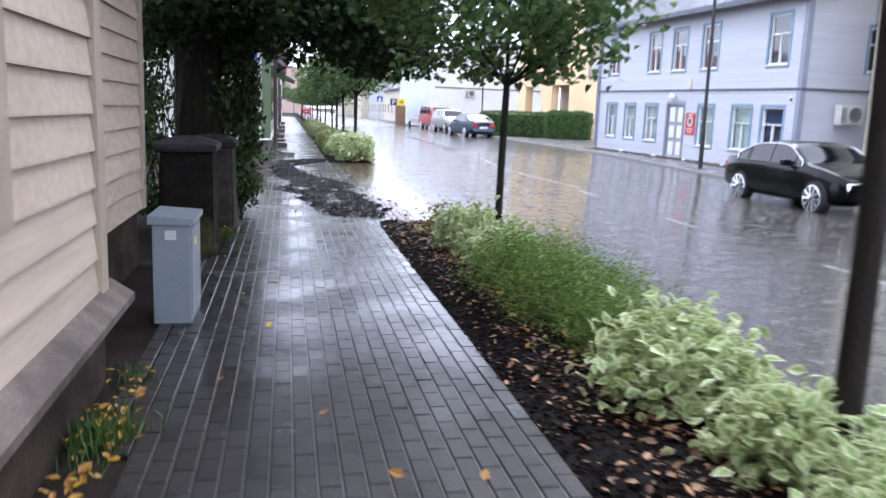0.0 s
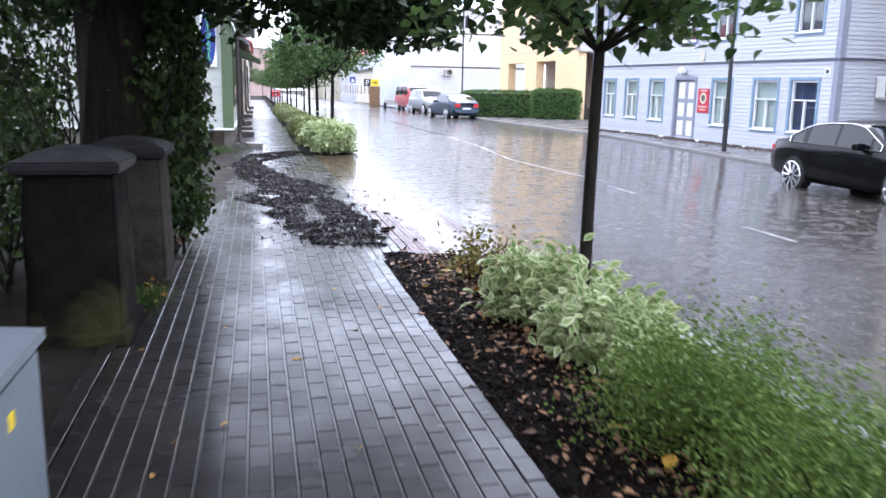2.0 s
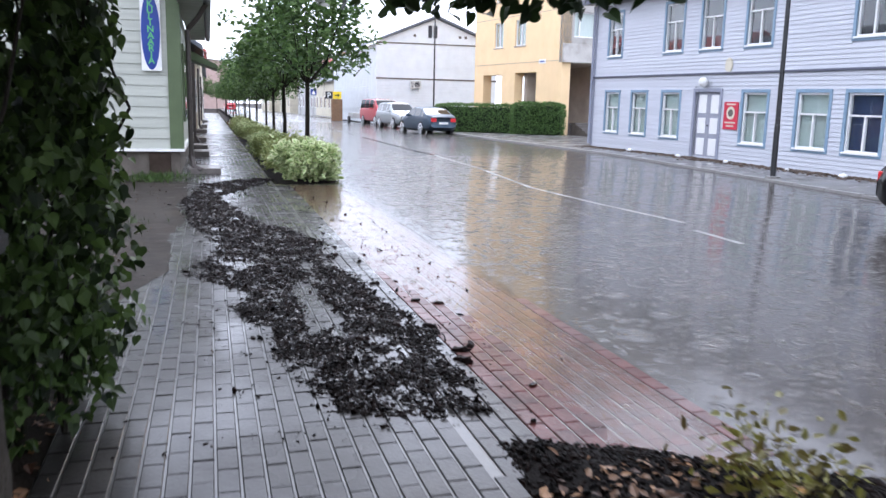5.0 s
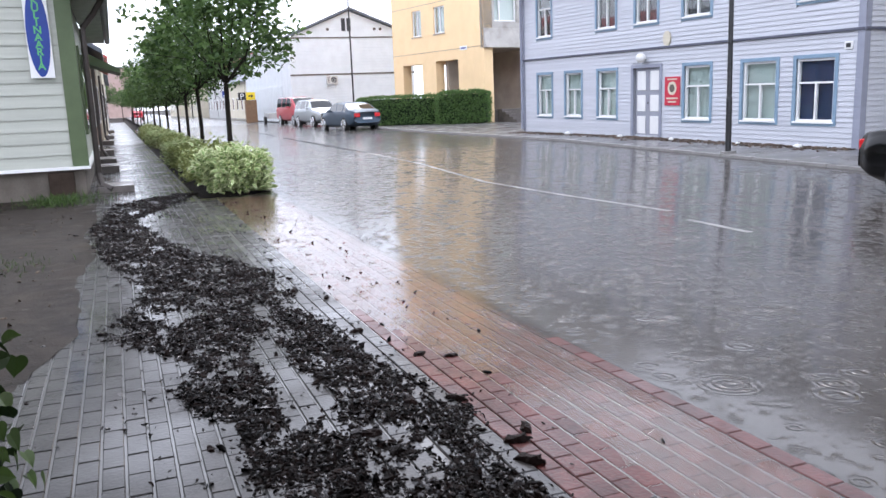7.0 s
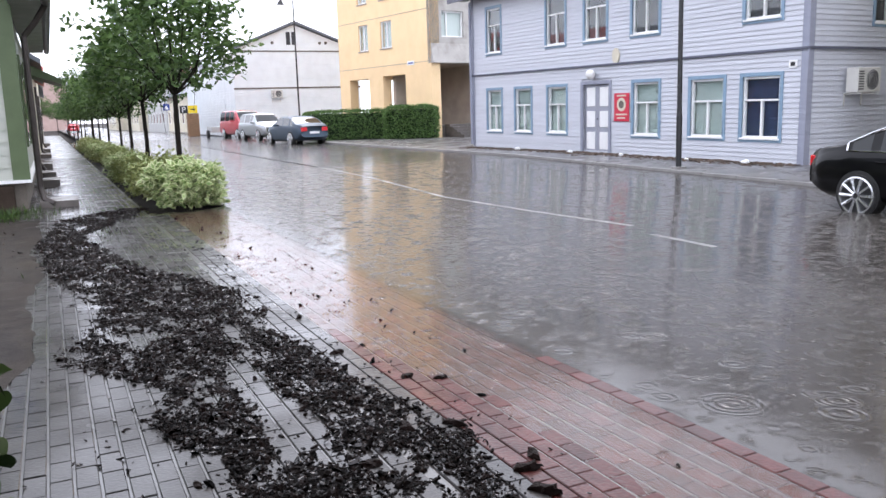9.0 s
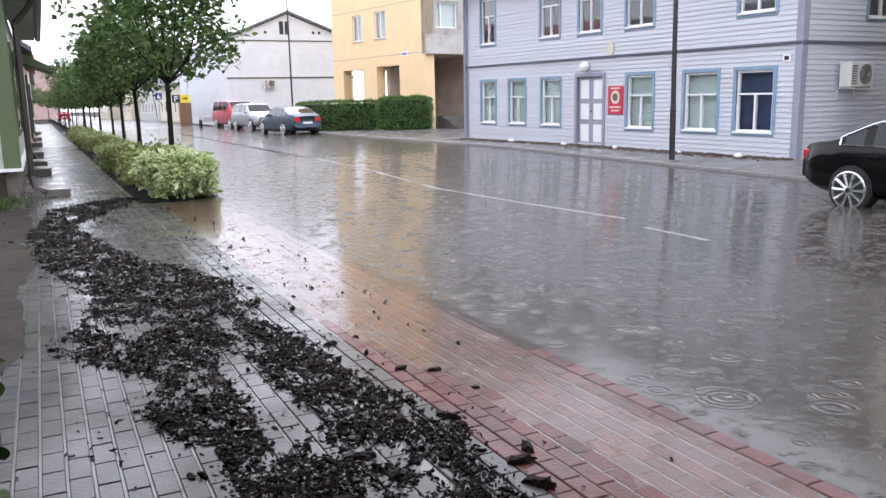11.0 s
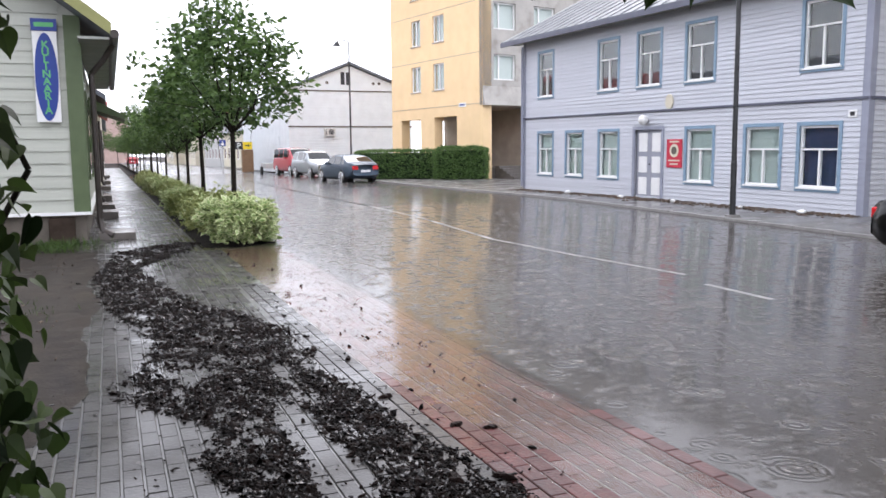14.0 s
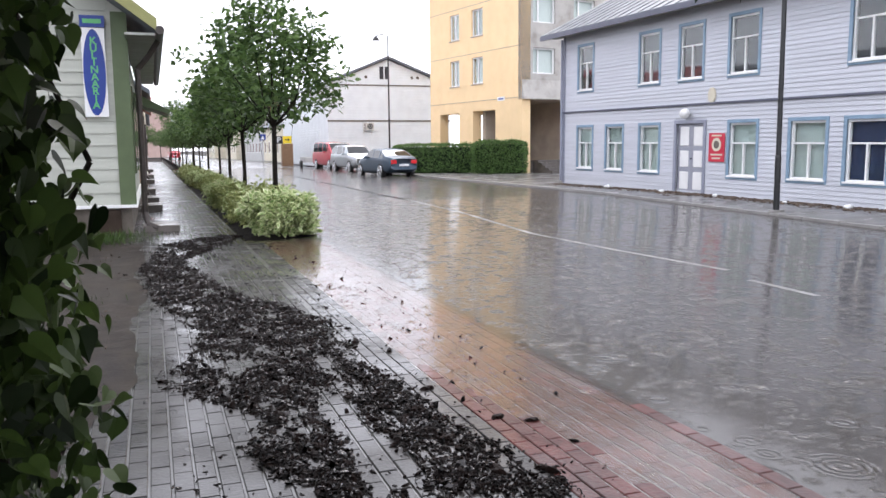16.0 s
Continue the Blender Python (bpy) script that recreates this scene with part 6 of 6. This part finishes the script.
# ---- vehicles ----
def car(name, label, m, paint, length, width, wheelbase, wheel_r, top, belt, low, plan, doors, tail, head, trim=True, van=False):
    """A car lofted along x (its front is +x): top, belt, low and plan are its roof line, window line, sill and half-width as (x, value) knots."""
    ob = thing(name, label, "car", "parked vehicles", m=m)
    hw = width / 2

    def curve(knots):
        kx, kv = [k[0] for k in knots], [k[1] for k in knots]
        return lambda x: float(np.interp(x, kx, kv))

    def soft(f):
        return lambda x: (f(x - 0.09) + 2 * f(x) + f(x + 0.09)) / 4

    ft, fb, fl, fp = soft(curve(top)), soft(curve(belt)), soft(curve(low)), soft(curve(plan))
    xs_ = np.linspace(-length / 2, length / 2, 61)
    rings = []
    for x in xs_:
        zt, zb, zl, w_ = ft(x), fb(x), fl(x), hw * fp(x)
        zb = min(zb, zt - 0.03)
        up = zt - zb
        half = [(0, zl), (0.75 * w_, zl), (0.93 * w_, zl + 0.07), (0.99 * w_, zl + 0.2 * (zb - zl)), (w_, zl + 0.55 * (zb - zl)), (0.985 * w_, zl + 0.8 * (zb - zl)), (0.95 * w_, zb)]
        lean = 0.16 if van else 0.30
        for t in (0.10, 0.4, 0.7, 0.90):
            half.append((0.945 * w_ - lean * up * t, zb + up * t))
        wt = half[-1][0]
        half += [(0.88 * wt, zt - 0.012 * up / 0.5), (0.5 * wt, zt + 0.012), (0, zt + 0.018)]
        rings.append([(x, y, z) for y, z in half] + [(x, -y, z) for y, z in reversed(half[1:-1])])
    k = len(rings[0])
    verts = [v for r in rings for v in r]
    skin, glazed = [], []
    for a in range(len(xs_) - 1):
        xm = (xs_[a] + xs_[a + 1]) / 2
        up = ft(xm) - fb(xm)
        slope = abs(ft(xs_[a + 1]) - ft(xs_[a])) / (xs_[1] - xs_[0])
        pillar = any(abs(xm - d) < 0.05 for d in doors)
        for b in range(k):
            f = (a * k + b, (a + 1) * k + b, (a + 1) * k + (b + 1) % k, a * k + (b + 1) % k)
            side_band = 7 <= b <= 9 or k - 10 <= b <= k - 8
            crown = 10 <= b <= k - 11
            if (side_band and up > 0.2 and not pillar and slope < 0.75) or (crown and slope > 0.25 and up > 0.12 and abs(xm) < length * 0.44 and not (b in (10, k - 11))):
                glazed.append(f)
            else:
                skin.append(f)
    skin += [tuple(range(k - 1, -1, -1)), tuple((len(xs_) - 1) * k + q for q in range(k))]
    for nm, fs, mt in (("body", skin, paint), ("glazing", glazed, M_CARGLASS)):
        o = new(nm, raw_mesh(nm, verts, fs, mt, smooth=True))
        o.parent = ob
    if trim:
        for s_ in (-1, 1):
            bm = bmesh.new()
            pts_ = [x for x in xs_ if ft(x) - fb(x) > 0.14 and -1.75 < x < 1.0]
            lowl = [(x, s_ * (0.945 * hw * fp(x) + 0.003), fb(x) + 0.03) for x in pts_]
            upl = [(x, s_ * (0.945 * hw * fp(x) - (0.16 if van else 0.30) * (ft(x) - fb(x)) * 0.9 + 0.014), fb(x) + (ft(x) - fb(x)) * 0.9) for x in pts_]
            line = lowl + upl[::-1] + lowl[:1]
            for p, q in zip(line, line[1:]):
                rod(bm, p, q, 0.011, n=5)
            part("window_trim", bm, M_CHROME, ob)
    for wx in (0.12 - wheelbase / 2, 0.12 + wheelbase / 2):
        for s_ in (-1, 1):
            # dark disc in place of the shaded gap between tyre and body
            part("arch_gap", rod(bmesh.new(), (wx, s_ * (hw - 0.2), wheel_r + 0.02), (wx, s_ * (hw * 0.995), wheel_r + 0.02), wheel_r + 0.03, wheel_r + 0.025, n=28), M_TYRE, ob)
            wo = part("wheel", rod(bmesh.new(), (wx, s_ * (hw - 0.2), wheel_r), (wx, s_ * (hw + 0.012), wheel_r), wheel_r, wheel_r * 0.97, n=28), M_TYRE, ob)
            part("rim", rod(bmesh.new(), (wx, s_ * (hw + 0.006), wheel_r), (wx, s_ * (hw + 0.014), wheel_r), wheel_r * 0.8, n=24), M_BLACKMETAL, wo)
            bm = bmesh.new()
            for i_ in range(10):
                a = i_ * 0.6283
                c_, n_ = math.cos(a), math.sin(a)
                rod(bm, (wx + 0.04 * c_, s_ * (hw + 0.022), wheel_r + 0.04 * n_), (wx + wheel_r * 0.8 * c_, s_ * (hw + 0.018), wheel_r + wheel_r * 0.8 * n_), 0.02, 0.03, 5)
            for i_ in range(24):
                a, b_ = i_ * 0.2618, (i_ + 1) * 0.2618
                rr = wheel_r * 0.82
                rod(bm, (wx + rr * math.cos(a), s_ * (hw + 0.016), wheel_r + rr * math.sin(a)), (wx + rr * math.cos(b_), s_ * (hw + 0.016), wheel_r + rr * math.sin(b_)), 0.02, n=5)
            part("spokes", bm, M_RIM, wo)
    back, nose = -length / 2, length / 2
    for s_ in (-1, 1):
        wb = hw * fp(back)
        part("tail_lamp", box(back - 0.012, back + 0.10, *sorted((s_ * wb * 0.55, s_ * wb * 0.985)), tail[0], tail[1], 0.02), M_TAIL, ob)
        wf_ = hw * fp(nose - 0.1)
        part("headlight", box(nose - 0.22, nose - 0.02, *sorted((s_ * wf_ * 0.5, s_ * wf_ * 0.95)), head[0], head[1], 0.03), M_LAMPGLASS, ob)
        mx = doors[-1] - 0.25
        part("mirror", box(mx, mx + 0.12, *sorted((s_ * (hw * 0.93), s_ * (hw + 0.14))), fb(mx) + 0.01, fb(mx) + 0.14, 0.03), paint, ob)
        for d in doors[:-1]:
            part("door_handle", box(d + 0.06, d + 0.22, *sorted((s_ * (hw * 0.975), s_ * (hw * 0.975 + 0.025))), fb(0) - 0.13, fb(0) - 0.10, 0.006), paint, ob)
    part("number_plate", box(back - 0.02, back + 0.01, -0.26, 0.26, tail[0] - 0.12, tail[0] - 0.01), M_PLATE, ob)
    part("grille", box(nose - 0.02, nose + 0.012, -0.38, 0.38, head[0] - 0.12, head[0] + 0.06, 0.01), M_BLACKMETAL, ob)
    return ob


def sedan(label, m, paint, chrome=True, name="car"):
    top = [(-2.4, 0.92), (-2.3, 1.02), (-1.75, 1.06), (-1.05, 1.38), (-0.5, 1.455), (0.1, 1.465), (0.45, 1.42), (1.15, 1.02), (1.7, 0.95), (2.2, 0.82), (2.4, 0.66)]
    belt = [(-2.4, 0.80), (-1.9, 0.97), (0.0, 0.95), (1.2, 0.93), (2.2, 0.78), (2.4, 0.62)]
    low = [(-2.4, 0.42), (-2.1, 0.26), (-1.0, 0.2), (1.2, 0.19), (2.1, 0.22), (2.4, 0.32)]
    plan = [(-2.4, 0.78), (-2.2, 0.92), (-1.6, 0.99), (0.8, 1.0), (1.7, 0.97), (2.2, 0.86), (2.4, 0.66)]
    top, belt, low, plan = ([(x * 0.9375, v) for x, v in knots] for knots in (top, belt, low, plan))
    return car(name, label, m, paint, 4.5, 1.82, 2.75, 0.33, top, belt, low, plan, (-1.05, -0.19, 0.73), (0.70, 0.90), (0.55, 0.71), chrome)


CZ = road_z(10.3, 17.4) + 0.05
# the parked black saloon points back along the street, its tail towards the flood
sedan("black saloon car with alloy wheels parked on the wet street", Matrix.Translation((11.28, 16.2, CZ - 0.06)) @ pose(0, 0, 0, 0, 0, -90) @ Matrix.Diagonal((1, 1, 0.965, 1)), M_CARBLACK)
sedan("blue-grey saloon car parked by the hedge", Matrix.Translation((11.6, 51.6, -0.07)) @ pose(0, 0, 0, 0, 0, 98), M_CARBLUE, False)


def tall_car(label, m, paint, length, width, height, name, van):
    h, n_ = height, length / 2
    b = 1.08 if not van else 1.2
    if van:
        top = [(-n_, h - 0.12), (-n_ + 0.2, h), (0.4, h), (1.0, h - 0.08), (1.75, b + 0.06), (n_ - 0.15, b - 0.2), (n_, 0.85)]
    else:
        top = [(-n_, b + 0.02), (-n_ + 0.25, h - 0.12), (-n_ + 0.5, h - 0.02), (-0.3, h), (0.35, h - 0.05), (1.05, b + 0.04), (n_ - 0.2, b - 0.12), (n_, 0.85)]
    belt = [(-n_, b - 0.08), (-n_ + 0.3, b), (1.1, b), (n_ - 0.2, b - 0.22), (n_, 0.78)]
    low = [(-n_, 0.45), (-n_ + 0.3, 0.32), (0, 0.28), (n_ - 0.3, 0.3), (n_, 0.4)]
    plan = [(-n_, 0.86), (-n_ + 0.2, 0.96), (-1, 1.0), (1.2, 1.0), (n_ - 0.3, 0.93), (n_, 0.74)]
    return car(name, label, m, paint, length, width, length * 0.58, 0.35, top, belt, low, plan, (-1.0, -0.05, 0.85), (b - 0.3, b - 0.05), (0.68, 0.88), False, van)


tall_car("silver off-road car facing the flood", Matrix.Translation((12.2, 61.5, -0.07)) @ pose(0, 0, 0, 0, 0, -82), M_CARSILVER, 4.5, 1.85, 1.72, "car", False)
tall_car("red panel van parked behind the silver car", Matrix.Translation((12.6, 69.5, -0.07)) @ pose(0, 0, 0, 0, 0, -82), M_CARRED, 4.9, 1.95, 2.0, "van", True)
tl = thing("car_trailer", "small open trailer behind the red van", "trailer", m=Matrix.Translation((11.9, 75.0, -0.07)))
part("bed", box(-0.7, 0.7, -1.1, 1.1, 0.45, 0.85, 0.02), M_PALEGREY, tl)
part("drawbar", rod(bmesh.new(), (0, -1.1, 0.5), (0.1, -2.2, 0.45), 0.04), M_BLACKMETAL, tl)
for s in (-1, 1):
    part("wheel", rod(bmesh.new(), (s * 0.72, 0, 0.3), (s * 0.9, 0, 0.3), 0.3, n=18), M_TYRE, tl)
tall_car("far red car standing at the end of the street", Matrix.Translation((3.4, 150, -0.07)) @ pose(0, 0, 0, 0, 0, 90), M_CARRED, 4.2, 1.8, 1.5, "car", False)
sedan("dark car parked in the passage beside the lavender house", Matrix.Translation((24.5, 49.5, 0.0)) @ pose(0, 0, 0, 0, 0, 195), M_CARBLACK, False)


# ---- paving pieces, laid one by one ----
def paver_data(name, w, l_, mat):
    bm = bmesh.new()
    block(bm, -w / 2, w / 2, -l_ / 2, l_ / 2, -0.05, 0.0)
    top = [f for f in bm.faces if f.normal.z > 0.9 or all(v.co.z > -0.001 for v in f.verts)]
    bmesh.ops.inset_individual(bm, faces=top, thickness=0.006, depth=0.004)
    bm.normal_update()
    me = bpy.data.meshes.new(name)
    bm.to_mesh(me)
    bm.free()
    me.materials.append(mat)
    return me


def lay(parent, xs_, y0, y1, y_part0, y_part1, height, mat_one, mat_all, name, label, tilt=lambda x: 0.0, width=0.084, length=0.199):
    one = paver_data("paver", width, length, mat_one)
    tv = [tuple(v.co) for v in one.vertices]
    tf = [tuple(p.vertices) for p in one.polygons]
    g_ = np.random.default_rng(9)
    pos, made = [], 0
    for r, x in enumerate(xs_):
        y = y0 - ((length + 0.004) / 2 if r % 2 else 0)
        while y < y1:
            z = height(x, y) + g_.normal(0, 0.0009)
            if y_part0 <= y < y_part1 and made < 300:
                o = new("paver", one)
                o.parent = parent
                o.location = (x, y, z)
                o.rotation_euler = (g_.normal(0, 0.004), g_.normal(0, 0.004) + tilt(x), g_.normal(0, 0.006))
                made += 1
            else:
                pos.append((x, y, z))
            y += length + 0.004
    pos = np.array(pos)
    n_ = len(pos)
    a, b_ = g_.normal(0, 0.004, n_), g_.normal(0, 0.004, n_) + np.array([tilt(p[0]) for p in pos])
    rot = np.tile(np.eye(3), (n_, 1, 1))
    rot[:, 2, 1], rot[:, 1, 2], rot[:, 0, 2], rot[:, 2, 0] = a, -a, b_, -b_
    o = new(name, spread(name, tv, tf, pos, rot, np.ones(n_), mat_all))
    o.parent = parent
    tagged(o, label, "", "", "stuff")


pave = bpy.data.objects["pavement"]
lay(pave, [-0.5725 + 0.0945 * i for i in range(18)], 1.5, 46, 9.3, 13.0, lambda x, y: 0.0, M_PAVER, M_PAVERS, "paving", "wet grey block paving")
lay(pave, [1.1285], 1.5, 10.25, 0, 0, lambda x, y: 0.0, M_PAVER, M_PAVERS, "paving", "wet grey block paving along the flower bed")
lay(pave, [-0.7615, -0.667], 3.6, 8.1, 0, 0, lambda x, y: -0.002, M_PAVER, M_PAVERS, "paving", "wet grey block paving by the cabinet")
drive = bpy.data.objects["driveway"]
lay(drive, [1.18 + 0.0945 * i for i in range(3)], 10.4, 22.3, 11.0, 16.6, lambda x, y: ramp_z(x, y) + 0.002, M_PAVER, M_PAVERS, "grey_paving", "wet grey block paving at the water's edge", lambda x: 0.01)
lay(drive, [1.4635 + 0.0945 * i for i in range(8)], 10.4, 22.3, 11.0, 16.6, lambda x, y: ramp_z(x, y) + 0.002, M_RED, M_REDS, "red_paving", "wet red block paving under shallow water", lambda x: 0.01, 0.085, 0.17)
edge = paver_data("kerb_brick", 0.088, 0.168, M_RED)
for r in range(2):
    y = 10.3
    while y < 22.3:
        o = new("kerb_brick", edge)
        o.parent = drive
        o.location = (2.222 + r * 0.0945, y + 0.08 * r, ramp_z(2.35, y) + (0.005, 0.009)[r])
        y += 0.174
